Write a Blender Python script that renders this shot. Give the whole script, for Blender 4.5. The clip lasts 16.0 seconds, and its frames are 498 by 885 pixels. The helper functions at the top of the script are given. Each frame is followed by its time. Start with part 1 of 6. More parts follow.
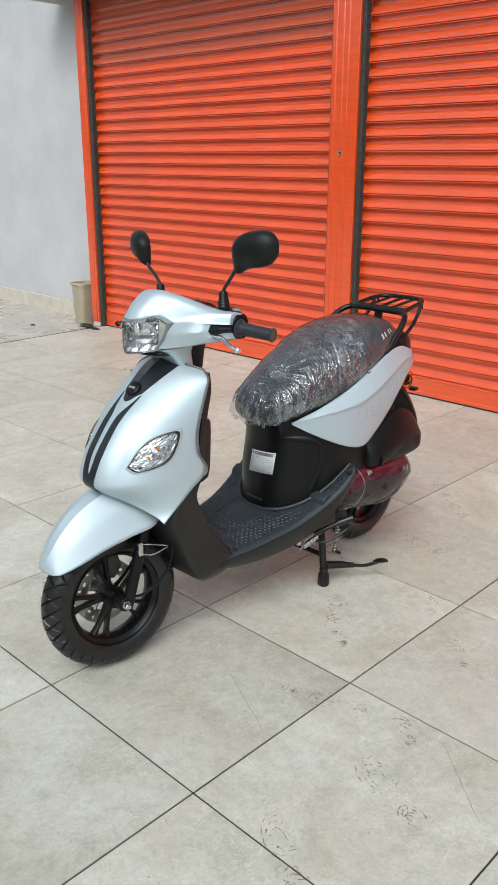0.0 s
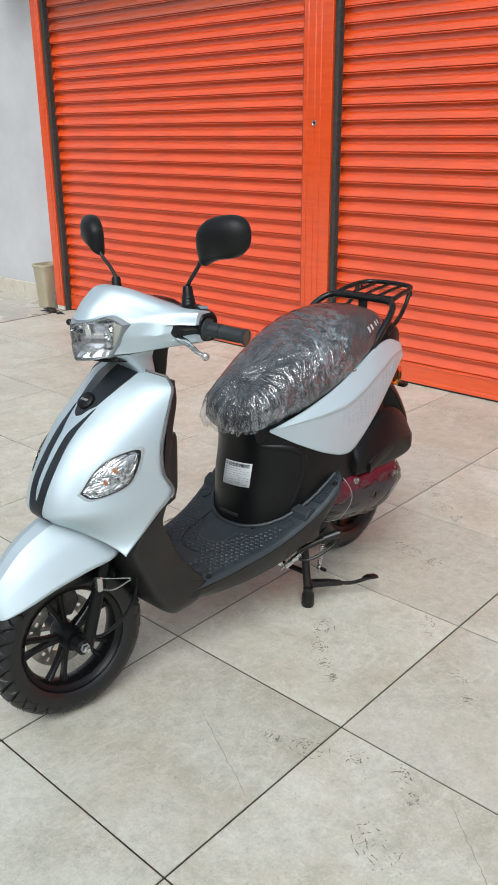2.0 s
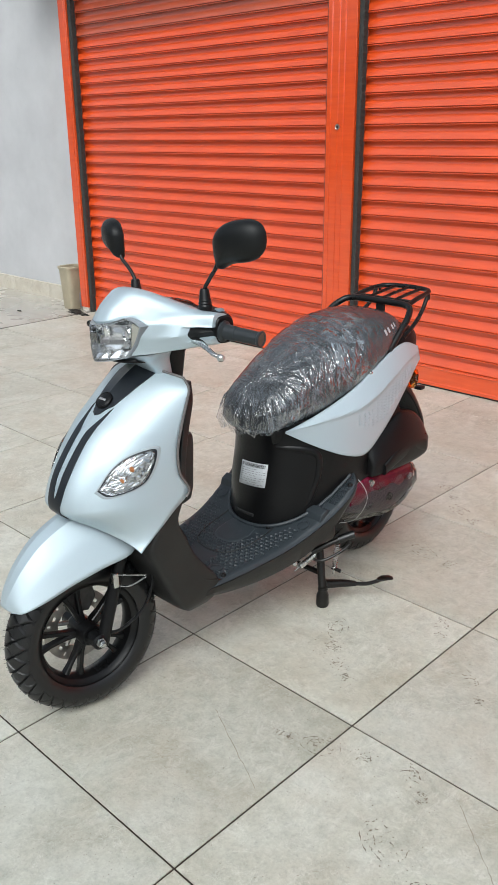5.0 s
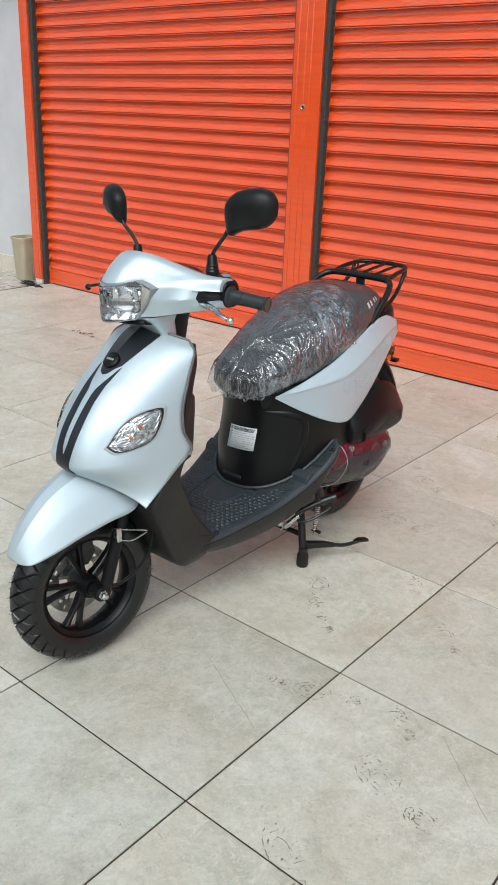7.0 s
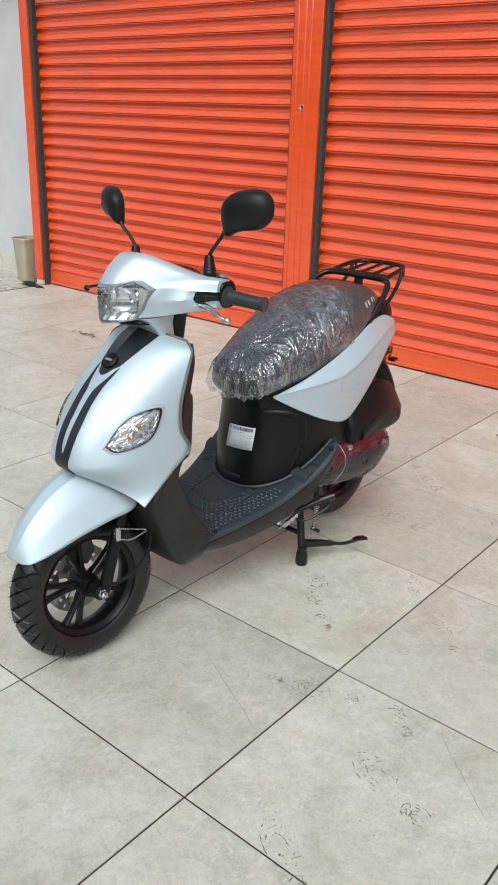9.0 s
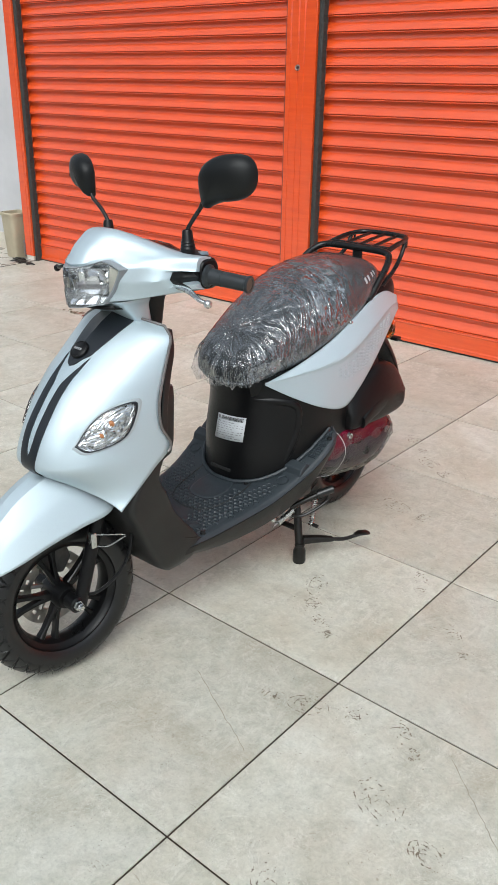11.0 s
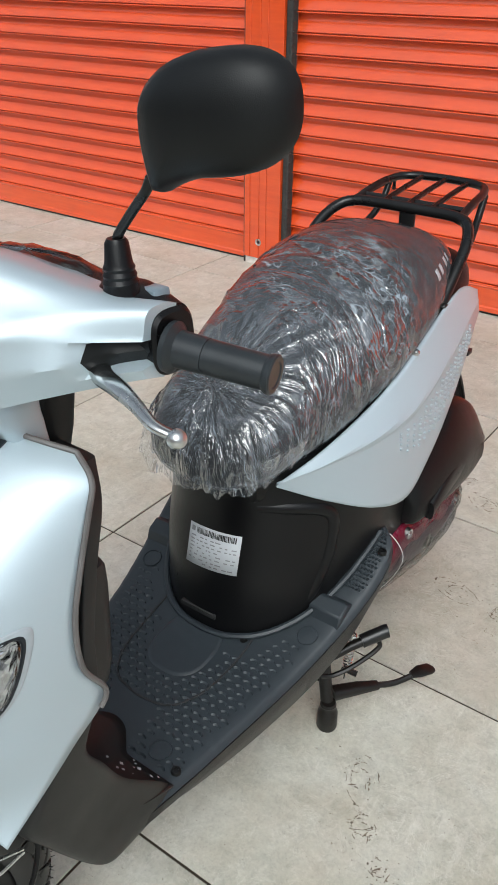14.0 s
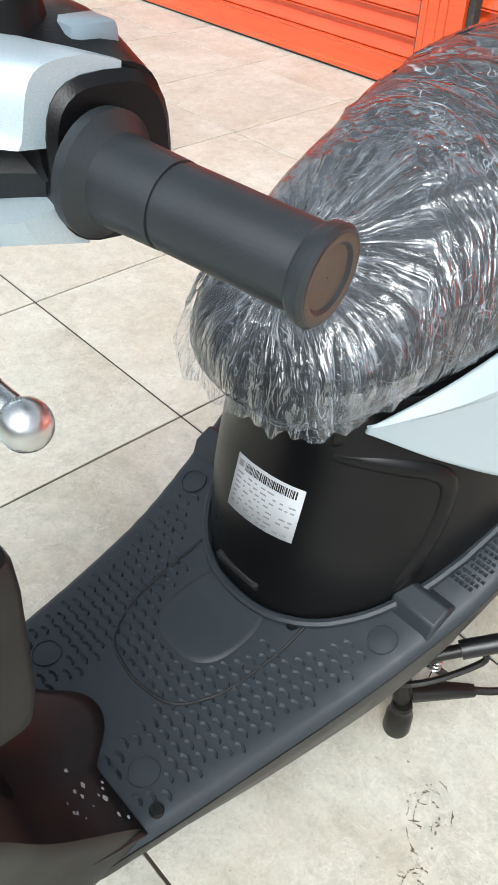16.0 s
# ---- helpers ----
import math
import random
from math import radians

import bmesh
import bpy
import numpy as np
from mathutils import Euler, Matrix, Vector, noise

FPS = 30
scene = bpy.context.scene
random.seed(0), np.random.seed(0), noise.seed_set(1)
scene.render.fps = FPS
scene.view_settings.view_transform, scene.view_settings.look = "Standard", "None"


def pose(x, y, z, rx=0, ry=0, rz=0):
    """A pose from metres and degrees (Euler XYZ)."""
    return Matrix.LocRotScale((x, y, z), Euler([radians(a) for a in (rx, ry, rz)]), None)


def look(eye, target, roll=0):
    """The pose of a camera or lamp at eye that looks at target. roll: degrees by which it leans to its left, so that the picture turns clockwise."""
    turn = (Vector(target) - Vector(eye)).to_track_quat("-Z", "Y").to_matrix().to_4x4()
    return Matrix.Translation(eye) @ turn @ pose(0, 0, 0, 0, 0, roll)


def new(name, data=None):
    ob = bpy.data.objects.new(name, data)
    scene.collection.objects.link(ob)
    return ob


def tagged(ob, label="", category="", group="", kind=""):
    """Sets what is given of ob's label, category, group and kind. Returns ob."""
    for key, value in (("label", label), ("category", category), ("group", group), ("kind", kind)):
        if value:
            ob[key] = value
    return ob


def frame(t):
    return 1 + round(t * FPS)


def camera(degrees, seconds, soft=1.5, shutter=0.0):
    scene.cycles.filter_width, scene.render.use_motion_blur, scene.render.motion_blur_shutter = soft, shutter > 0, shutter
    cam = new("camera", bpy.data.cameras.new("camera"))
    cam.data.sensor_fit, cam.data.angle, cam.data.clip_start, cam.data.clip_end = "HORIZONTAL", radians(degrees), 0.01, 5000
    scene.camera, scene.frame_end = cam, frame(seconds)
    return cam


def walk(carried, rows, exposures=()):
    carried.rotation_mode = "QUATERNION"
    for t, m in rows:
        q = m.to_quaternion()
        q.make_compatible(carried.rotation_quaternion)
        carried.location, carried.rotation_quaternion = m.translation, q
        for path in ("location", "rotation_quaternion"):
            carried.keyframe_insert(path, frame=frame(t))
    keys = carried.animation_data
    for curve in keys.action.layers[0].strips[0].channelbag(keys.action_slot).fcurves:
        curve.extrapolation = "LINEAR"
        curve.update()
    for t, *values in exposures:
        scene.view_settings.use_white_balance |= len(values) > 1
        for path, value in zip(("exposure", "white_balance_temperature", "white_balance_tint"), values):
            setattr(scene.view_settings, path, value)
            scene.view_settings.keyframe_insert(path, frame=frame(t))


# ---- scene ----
cam = camera(33.8, 16.0, soft=0.7)
PATH = [
    (0, (0.047, -0.013, 1.41), (-1.271, 1.341, 0.756), 0.1),
    (0.5, (-0.021, 0.014, 1.4), (-1.348, 1.353, 0.733), 0.0),
    (1, (-0.133, 0.078, 1.395), (-1.418, 1.433, 0.68), -0.6),
    (1.5, (-0.221, 0.13, 1.391), (-1.468, 1.512, 0.658), -0.9),
    (2, (-0.164, 0.22, 1.409), (-1.426, 1.598, 0.697), -0.5),
    (2.5, (-0.119, 0.274, 1.402), (-1.421, 1.627, 0.713), -0.4),
    (3, (-0.109, 0.262, 1.401), (-1.436, 1.59, 0.713), -0.7),
    (3.2, (-0.11, 0.263, 1.39), (-1.447, 1.584, 0.705), -0.7),
    (5.3, (-0.135, 0.184, 1.417), (-1.423, 1.536, 0.702), -0.4),
    (5.5, (-0.159, 0.13, 1.411), (-1.411, 1.511, 0.687), -0.0),
    (6, (-0.187, 0.034, 1.403), (-1.384, 1.454, 0.662), 1.1),
    (6.5, (-0.178, 0.018, 1.402), (-1.357, 1.452, 0.659), 1.8),
    (7, (-0.18, 0.016, 1.397), (-1.353, 1.455, 0.653), 2.2),
    (7.5, (-0.163, 0.006, 1.391), (-1.343, 1.439, 0.649), 1.9),
    (8, (-0.166, -0.004, 1.389), (-1.345, 1.432, 0.648), 1.9),
    (8.5, (-0.156, 0.013, 1.398), (-1.335, 1.448, 0.655), 1.9),
    (9, (-0.161, 0.014, 1.402), (-1.339, 1.448, 0.657), 1.9),
    (9.5, (-0.164, 0.011, 1.397), (-1.345, 1.445, 0.655), 1.8),
    (9.7, (-0.166, 0.008, 1.403), (-1.344, 1.442, 0.656), 1.9),
    (11.8, (-0.507, 0.376, 1.364), (-1.651, 1.777, 0.51), -0.4),
    (12, (-0.596, 0.405, 1.365), (-1.677, 1.843, 0.493), -0.3),
    (12.5, (-0.739, 0.459, 1.367), (-1.7, 1.95, 0.443), 0.1),
    (13, (-0.84, 0.594, 1.334), (-1.824, 2.045, 0.372), 0.5),
    (13.5, (-0.903, 0.822, 1.309), (-1.936, 2.227, 0.331), 0.4),
    (14, (-1.023, 1.004, 1.29), (-2.034, 2.406, 0.283), 0.5),
    (14.5, (-1.141, 1.155, 1.264), (-2.127, 2.488, 0.145), 1.4),
    (15, (-1.088, 1.228, 1.222), (-2.197, 2.378, 0.018), 0.9),
    (15.5, (-1.075, 1.291, 1.184), (-2.268, 2.311, -0.055), 0.0),
    (16, (-1.233, 1.372, 1.108), (-2.334, 2.419, -0.192), 2.7),
]
walk(cam, [(t, look(eye, target, roll)) for t, eye, target, roll in PATH],
     [(0, 0.0, 5990, 4), (1.2, 0.0, 5990, 4), (2.5, 0.06, 5990, 4), (3.2, 0.06, 5990, 4), (5.5, 0.0, 5990, 4), (11.9, 0.09, 5990, 4), (12.5, -0.08, 5990, 4), (13.0, 0.0, 5990, 4), (13.5, 0.10, 5990, 4), (14.0, -0.04, 5990, 4), (14.5, -0.02, 5990, 4), (15.0, 0.2, 5990, 4), (15.5, 0.33, 5990, 4), (16.0, 0.58, 5990, 4)])

# ---- light ----
world = bpy.data.worlds.new("overcast_sky")
scene.world = world
world.use_nodes = True
_wn, _wl = world.node_tree.nodes, world.node_tree.links
_sky = _wn.new("ShaderNodeTexSky")
_sky.sky_type = "NISHITA"
_sky.sun_disc = False
_sky.sun_elevation = radians(52)
_sky.sun_rotation = radians(150)
_sky.air_density, _sky.dust_density, _sky.ozone_density = 1.0, 6.0, 1.0
_hsv = _wn.new("ShaderNodeHueSaturation")
_hsv.inputs["Saturation"].default_value = 0.35
_wl.new(_sky.outputs["Color"], _hsv.inputs["Color"])
_wl.new(_hsv.outputs["Color"], _wn["Background"].inputs["Color"])
_wn["Background"].inputs["Strength"].default_value = 0.15
sun = new("sun", bpy.data.lights.new("sun", "SUN"))
sun.data.energy, sun.data.angle, sun.data.color = 1.0, radians(40), (1.0, 0.96, 0.9)
sun.matrix_world = look((0.6, -1.5, 4.2), (-1.7, 2.0, 0))
scene.view_settings.exposure = 0.0


# ---- materials ----
class Mat:
    """A small builder for procedural node materials."""

    def __init__(self, name):
        self.m = bpy.data.materials.new(name)
        self.m.use_nodes = True
        self.n, self.l = self.m.node_tree.nodes, self.m.node_tree.links
        self.p = self.n["Principled BSDF"]
        self.co = self.n.new("ShaderNodeTexCoord").outputs["Object"]

    def put(self, key, value):
        if isinstance(value, bpy.types.NodeSocket):
            self.l.new(value, self.p.inputs[key])
        elif isinstance(value, tuple):
            self.p.inputs[key].default_value = (*value, 1) if len(value) == 3 else value
        else:
            self.p.inputs[key].default_value = value
        return self

    def mapped(self, scale=(1, 1, 1), co=None):
        n = self.n.new("ShaderNodeMapping")
        n.inputs["Scale"].default_value = scale
        self.l.new(co or self.co, n.inputs["Vector"])
        return n.outputs["Vector"]

    def shifted(self):
        """Object coordinates moved by a random amount for each piece."""
        o = self.n.new("ShaderNodeObjectInfo")
        m = self.n.new("ShaderNodeVectorMath")
        m.operation = "MULTIPLY_ADD"
        self.l.new(o.outputs["Random"], m.inputs[0])
        m.inputs[1].default_value = (37.0, 53.0, 11.0)
        self.l.new(self.co, m.inputs[2])
        return m.outputs[0], o.outputs["Random"]

    def noise(self, scale, detail=4, rough=0.55, co=None, dist=0.0):
        n = self.n.new("ShaderNodeTexNoise")
        n.inputs["Scale"].default_value, n.inputs["Detail"].default_value = scale, detail
        n.inputs["Roughness"].default_value, n.inputs["Distortion"].default_value = rough, dist
        self.l.new(co or self.co, n.inputs["Vector"])
        return n.outputs["Fac"]

    def voronoi(self, scale, feature="F1", co=None):
        n = self.n.new("ShaderNodeTexVoronoi")
        n.feature = feature
        n.inputs["Scale"].default_value = scale
        self.l.new(co or self.co, n.inputs["Vector"])
        return n.outputs["Distance"]

    def ramp(self, fac, stops):
        n = self.n.new("ShaderNodeValToRGB")
        e = n.color_ramp.elements
        while len(e) < len(stops):
            e.new(0.5)
        for k, (at, c) in zip(e, stops):
            k.position = at
            k.color = (*c, 1) if isinstance(c, tuple) else (c, c, c, 1)
        self.l.new(fac, n.inputs["Fac"])
        return n.outputs["Color"]

    def mix(self, fac, a, b, mode="MIX"):
        n = self.n.new("ShaderNodeMix")
        n.data_type, n.blend_type = "RGBA", mode
        for sock, v in ((n.inputs[0], fac), (n.inputs[6], a), (n.inputs[7], b)):
            if isinstance(v, bpy.types.NodeSocket):
                self.l.new(v, sock)
            elif isinstance(v, tuple):
                sock.default_value = (*v, 1)
            else:
                sock.default_value = v
        return n.outputs[2]

    def bump(self, height, strength=0.2, distance=0.01):
        n = self.n.new("ShaderNodeBump")
        n.inputs["Strength"].default_value, n.inputs["Distance"].default_value = strength, distance
        self.l.new(height, n.inputs["Height"])
        self.l.new(n.outputs["Normal"], self.p.inputs["Normal"])
        return n.outputs["Normal"]


def simple(name, color, rough, metal=0.0, var=0.15, scale=30, bump=0.05, coat=0.0, bscale=400, rvar=0.1, spec=0.5):
    k = Mat(name)
    a = tuple(c * (1 - var) for c in color)
    b = tuple(min(1, c * (1 + var)) for c in color)
    n = k.noise(scale, 5)
    k.put("Base Color", k.ramp(n, [(0.3, a), (0.7, b)])).put("Metallic", metal)
    k.put("Roughness", k.ramp(k.noise(scale * 0.37, 6), [(0.3, max(0.02, rough - rvar)), (0.7, min(1, rough + rvar))]))
    k.put("Specular IOR Level", spec)
    if coat:
        k.put("Coat Weight", coat).put("Coat Roughness", 0.08)
    if bump:
        k.bump(k.noise(bscale, 3), bump, 0.002)
    return k.m


def tile_material():
    k = Mat("glazed_beige_floor_tile")
    co, rnd = k.shifted()
    cloud = k.noise(3.2, 8, 0.66, co, 0.6)
    base = k.ramp(cloud, [(0.28, (0.375, 0.358, 0.288)), (0.5, (0.476, 0.468, 0.398)), (0.72, (0.555, 0.555, 0.495))])
    mott = k.ramp(k.noise(24, 12, 0.82, co, 0.4), [(0.34, 0.80), (0.50, 1.0), (0.66, 1.15)])
    base = k.mix(1.0, base, mott, "MULTIPLY")
    grit = k.ramp(k.noise(150, 6, 0.75, co, 0.6), [(0.30, 0.82), (0.46, 1.0), (0.72, 1.12)])
    base = k.mix(1.0, base, grit, "MULTIPLY")
    # pale scratched flakes of the stone pattern, in drifts
    drift = k.ramp(k.noise(4.2, 6, 0.65, co), [(0.42, 0.05), (0.58, 1.0)])
    for sc, st, lo in ((26, (1.0, 0.35, 1), 0.56), (44, (0.4, 1.0, 1), 0.58), (90, (1.0, 0.5, 1), 0.60)):
        flake = k.ramp(k.noise(sc, 7, 0.75, k.mapped(st, co), 1.8), [(lo, 0.0), (lo + 0.03, 0.36)])
        base = k.mix(k.mix(1.0, flake, drift, "MULTIPLY"), base, (0.66, 0.645, 0.58))
    # fine pale veins, broken up
    for sc, wd in ((9.0, 0.012), (21.0, 0.016)):
        n = k.n.new("ShaderNodeMath")
        n.operation = "ABSOLUTE"
        m = k.n.new("ShaderNodeMath")
        m.operation = "SUBTRACT"
        m.inputs[1].default_value = 0.5
        k.l.new(k.noise(sc, 6, 0.68, co, 1.4), m.inputs[0])
        k.l.new(m.outputs[0], n.inputs[0])
        vein = k.mix(1.0, k.ramp(n.outputs[0], [(0.0, 0.5), (wd, 0.0)]), k.ramp(k.noise(sc * 0.9, 3, 0.6, co), [(0.46, 0.0), (0.58, 1.0)]), "MULTIPLY")
        base = k.mix(vein, base, (0.70, 0.69, 0.63))
    # short dark scrapes and specks
    zone = k.ramp(k.noise(4.4, 5, 0.65), [(0.50, 0.0), (0.64, 1.0)])
    scrape = k.ramp(k.noise(60, 5, 0.7, k.mapped((0.5, 1.0, 1), co), 2.5), [(0.62, 0.0), (0.66, 0.8)])
    base = k.mix(k.mix(1.0, scrape, zone, "MULTIPLY"), base, (0.17, 0.135, 0.10))
    speck = k.ramp(k.noise(170, 2, 0.5, co), [(0.72, 0.0), (0.76, 0.7)])
    base = k.mix(speck, base, (0.16, 0.13, 0.10))
    tan = k.ramp(k.noise(2.6, 6, 0.65), [(0.48, 0.0), (0.72, 0.40)])
    base = k.mix(tan, base, (0.42, 0.345, 0.25))
    tone = k.ramp(rnd, [(0.0, 0.94), (1.0, 1.05)])
    k.put("Base Color", k.mix(1.0, base, tone, "MULTIPLY"))
    k.put("Roughness", k.ramp(k.noise(9, 6, 0.7, co), [(0.3, 0.30), (0.7, 0.52)])).put("Specular IOR Level", 0.4)
    k.bump(k.noise(45, 6, 0.65, co), 0.08, 0.002)
    return k.m


def orange_material(name="orange_painted_steel", grime=0.0):
    k = Mat(name)
    n = k.noise(14, 6, 0.6, k.mapped((0.3, 1, 3)))
    base = k.ramp(n, [(0.3, (0.66, 0.064, 0.007)), (0.7, (0.76, 0.086, 0.010))])
    dust = k.ramp(k.noise(3.0, 6, 0.65), [(0.45, 0.0), (0.8, 0.35)])
    base = k.mix(dust, base, (0.52, 0.10, 0.04))
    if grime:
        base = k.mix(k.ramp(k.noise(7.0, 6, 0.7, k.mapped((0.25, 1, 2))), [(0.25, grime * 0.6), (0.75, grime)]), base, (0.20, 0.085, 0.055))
    k.put("Base Color", base)
    k.put("Roughness", k.ramp(k.noise(20, 5), [(0.3, 0.34), (0.7, 0.46)])).put("Specular IOR Level", 0.25)
    k.put("Coat Weight", 1.0).put("Coat Roughness", 0.16).put("Coat IOR", 1.72)
    k.bump(k.noise(120, 4), 0.04, 0.002)
    return k.m


def plaster_material():
    k = Mat("grey_wall_plaster")
    n = k.noise(2.2, 8, 0.62)
    base = k.ramp(n, [(0.3, (0.47, 0.47, 0.48)), (0.7, (0.56, 0.56, 0.57))])
    pits = k.ramp(k.noise(38, 5, 0.7), [(0.66, 0.0), (0.74, 0.6)])
    zone = k.ramp(k.noise(2.6, 3), [(0.48, 0.0), (0.62, 1.0)])
    base = k.mix(k.mix(1.0, pits, zone, "MULTIPLY"), base, (0.33, 0.33, 0.34))
    k.put("Base Color", base).put("Roughness", 0.85)
    k.bump(k.noise(30, 8, 0.7), 0.25, 0.006)
    return k.m


def silver_material():
    k = Mat("silver_metallic_paint")
    fl = k.ramp(k.noise(2200, 2), [(0.35, (0.435, 0.515, 0.56)), (0.65, (0.54, 0.63, 0.68))])
    k.put("Base Color", fl).put("Metallic", 0.50).put("Roughness", 0.50)
    k.put("Coat Weight", 0.4).put("Coat Roughness", 0.08)
    k.bump(k.noise(900, 2), 0.02, 0.001)
    return k.m


def film_material(name, haze=0.05, white=0.3, across=34.0, along=5.0, gloss=0.12, depth=0.004, base=0.12, centre=(0.0, 0.0)):
    """Clear crinkled wrapping film: mostly see-through, with long thin creases fanning out from a gathered point.
    Glints on the creases and a pale sheen are painted in.
    """
    k = Mat(name)
    k.n.remove(k.p)

    def math_node(op, a, b=None):
        n = k.n.new("ShaderNodeMath")
        n.operation = op
        for sock, v in zip(n.inputs, (a, b)):
            if isinstance(v, bpy.types.NodeSocket):
                k.l.new(v, sock)
            elif v is not None:
                sock.default_value = v
        return n.outputs[0]

    def joined(a, b, c):
        n = k.n.new("ShaderNodeCombineXYZ")
        for sock, v in zip(n.inputs, (a, b, c)):
            if isinstance(v, bpy.types.NodeSocket):
                k.l.new(v, sock)
            else:
                sock.default_value = v
        return n.outputs[0]

    sep = k.n.new("ShaderNodeSeparateXYZ")
    k.l.new(k.co, sep.inputs[0])
    x, y, z = sep.outputs
    wob = math_node("MULTIPLY", math_node("SUBTRACT", k.noise(6.0, 3, 0.5), 0.5), 0.05)
    dx = math_node("ADD", math_node("SUBTRACT", x, centre[0]), wob)
    dy = math_node("SUBTRACT", y, centre[1])
    ang = math_node("ARCTAN2", dx, dy)
    rad = math_node("SQRT", math_node("ADD", math_node("MULTIPLY", dx, dx), math_node("MULTIPLY", dy, dy)))
    # pulls fan out from the gathered nose and run across the seat farther back
    lean = math_node("ADD", math_node("ADD", y, wob), math_node("MULTIPLY", x, 0.35))
    fan = [joined(math_node("MULTIPLY", ang, across * f), math_node("MULTIPLY", rad, along * g), math_node("MULTIPLY", z, 9.0 * g)) for f, g in ((0.17, 1.3), (0.46, 3.0))]
    lie = [joined(math_node("MULTIPLY", x, along * 1.8 * g), math_node("MULTIPLY", lean, across * 1.9 * f), math_node("MULTIPLY", z, along * 2.2 * g)) for f, g in ((0.36, 1.0), (0.95, 2.4))]
    far = k.ramp(rad, [(0.13, 0.0), (0.24, 1.0)])
    coarse, fine = [k.mix(far, a, b) for a, b in zip(fan, lie)]
    crumple = k.mapped((24, 20, 24))

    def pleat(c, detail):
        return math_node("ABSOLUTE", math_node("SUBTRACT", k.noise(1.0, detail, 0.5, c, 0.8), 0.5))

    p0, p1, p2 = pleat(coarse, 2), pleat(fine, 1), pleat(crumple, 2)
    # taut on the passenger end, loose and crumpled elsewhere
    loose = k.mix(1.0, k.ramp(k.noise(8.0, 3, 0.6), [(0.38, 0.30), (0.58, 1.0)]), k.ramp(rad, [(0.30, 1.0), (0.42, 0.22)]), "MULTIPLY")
    # thin white lines along the creases, painted in as glints
    glint_lines = [k.ramp(d, [(0.0, 1.0), (wd, 0.0)]) for d, wd in ((p0, 0.011), (p1, 0.016), (p2, 0.005))]
    crease = k.mix(1.0, k.mix(1.0, glint_lines[0], glint_lines[1], "LIGHTEN"), glint_lines[2], "LIGHTEN")
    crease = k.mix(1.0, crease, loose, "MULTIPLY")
    height = math_node("ADD", math_node("MULTIPLY", p0, 1.0), math_node("ADD", math_node("MULTIPLY", p1, 0.34), math_node("MULTIPLY", p2, 0.45)))
    b = k.n.new("ShaderNodeBump")
    b.inputs["Strength"].default_value, b.inputs["Distance"].default_value = 1.0, depth
    k.l.new(math_node("MULTIPLY", height, math_node("MULTIPLY_ADD", loose, 0.7)), b.inputs["Height"])
    b.inputs["Height"].links[0].from_node.inputs[1].links[0].from_node.inputs[2].default_value = 0.3
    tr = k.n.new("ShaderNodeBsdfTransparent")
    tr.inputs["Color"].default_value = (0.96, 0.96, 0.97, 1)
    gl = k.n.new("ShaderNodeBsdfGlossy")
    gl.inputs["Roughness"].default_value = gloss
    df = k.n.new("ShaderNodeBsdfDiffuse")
    # pale blue sky sheen, held in the diffuse colour
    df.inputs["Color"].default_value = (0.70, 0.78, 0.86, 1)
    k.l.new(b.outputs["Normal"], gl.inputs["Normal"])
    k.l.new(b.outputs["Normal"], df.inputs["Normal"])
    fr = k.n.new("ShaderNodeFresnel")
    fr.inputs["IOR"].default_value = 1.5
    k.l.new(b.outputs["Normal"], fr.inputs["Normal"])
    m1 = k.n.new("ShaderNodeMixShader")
    glint_haze = math_node("MULTIPLY_ADD", crease, white)
    glint_haze.node.inputs[2].default_value = haze
    k.l.new(glint_haze, m1.inputs[0])
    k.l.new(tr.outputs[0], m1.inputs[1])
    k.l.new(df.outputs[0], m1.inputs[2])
    # sheen flecks masked into the gloss, strong where layers part, weak where it clings
    sheen_mask = k.mix(1.0, k.ramp(k.noise(1.0, 4, 0.65, coarse, 1.2), [(0.45, 0.0), (0.53, 1.0)]), k.ramp(k.noise(1.0, 3, 0.65, crumple, 1.2), [(0.40, 0.15), (0.56, 1.0)]), "MULTIPLY")
    patch = k.ramp(k.mix(1.0, sheen_mask, loose, "MULTIPLY"), [(0.0, base * 0.1), (1.0, base * 2.2)])
    m2 = k.n.new("ShaderNodeMixShader")
    k.l.new(math_node("ADD", fr.outputs[0], patch), m2.inputs[0])
    k.l.new(m1.outputs[0], m2.inputs[1])
    k.l.new(gl.outputs[0], m2.inputs[2])
    k.l.new(m2.outputs[0], k.n["Material Output"].inputs["Surface"])
    return k.m


def glass_material(name, tint=(1, 1, 1), rough=0.02):
    k = Mat(name)
    k.put("Base Color", tint).put("Roughness", rough).put("Transmission Weight", 1.0).put("IOR", 1.45)
    return k.m


def clear_sheet(name):
    """Thin clear moulding: see-through with a glassy reflection."""
    k = Mat(name)
    k.n.remove(k.p)
    tr = k.n.new("ShaderNodeBsdfTransparent")
    tr.inputs["Color"].default_value = (0.96, 0.97, 0.98, 1)
    gl = k.n.new("ShaderNodeBsdfGlossy")
    gl.inputs["Roughness"].default_value = 0.03
    fr = k.n.new("ShaderNodeFresnel")
    fr.inputs["IOR"].default_value = 1.42
    mx = k.n.new("ShaderNodeMixShader")
    k.l.new(fr.outputs[0], mx.inputs[0])
    k.l.new(tr.outputs[0], mx.inputs[1])
    k.l.new(gl.outputs[0], mx.inputs[2])
    k.l.new(mx.outputs[0], k.n["Material Output"].inputs["Surface"])
    return k.m


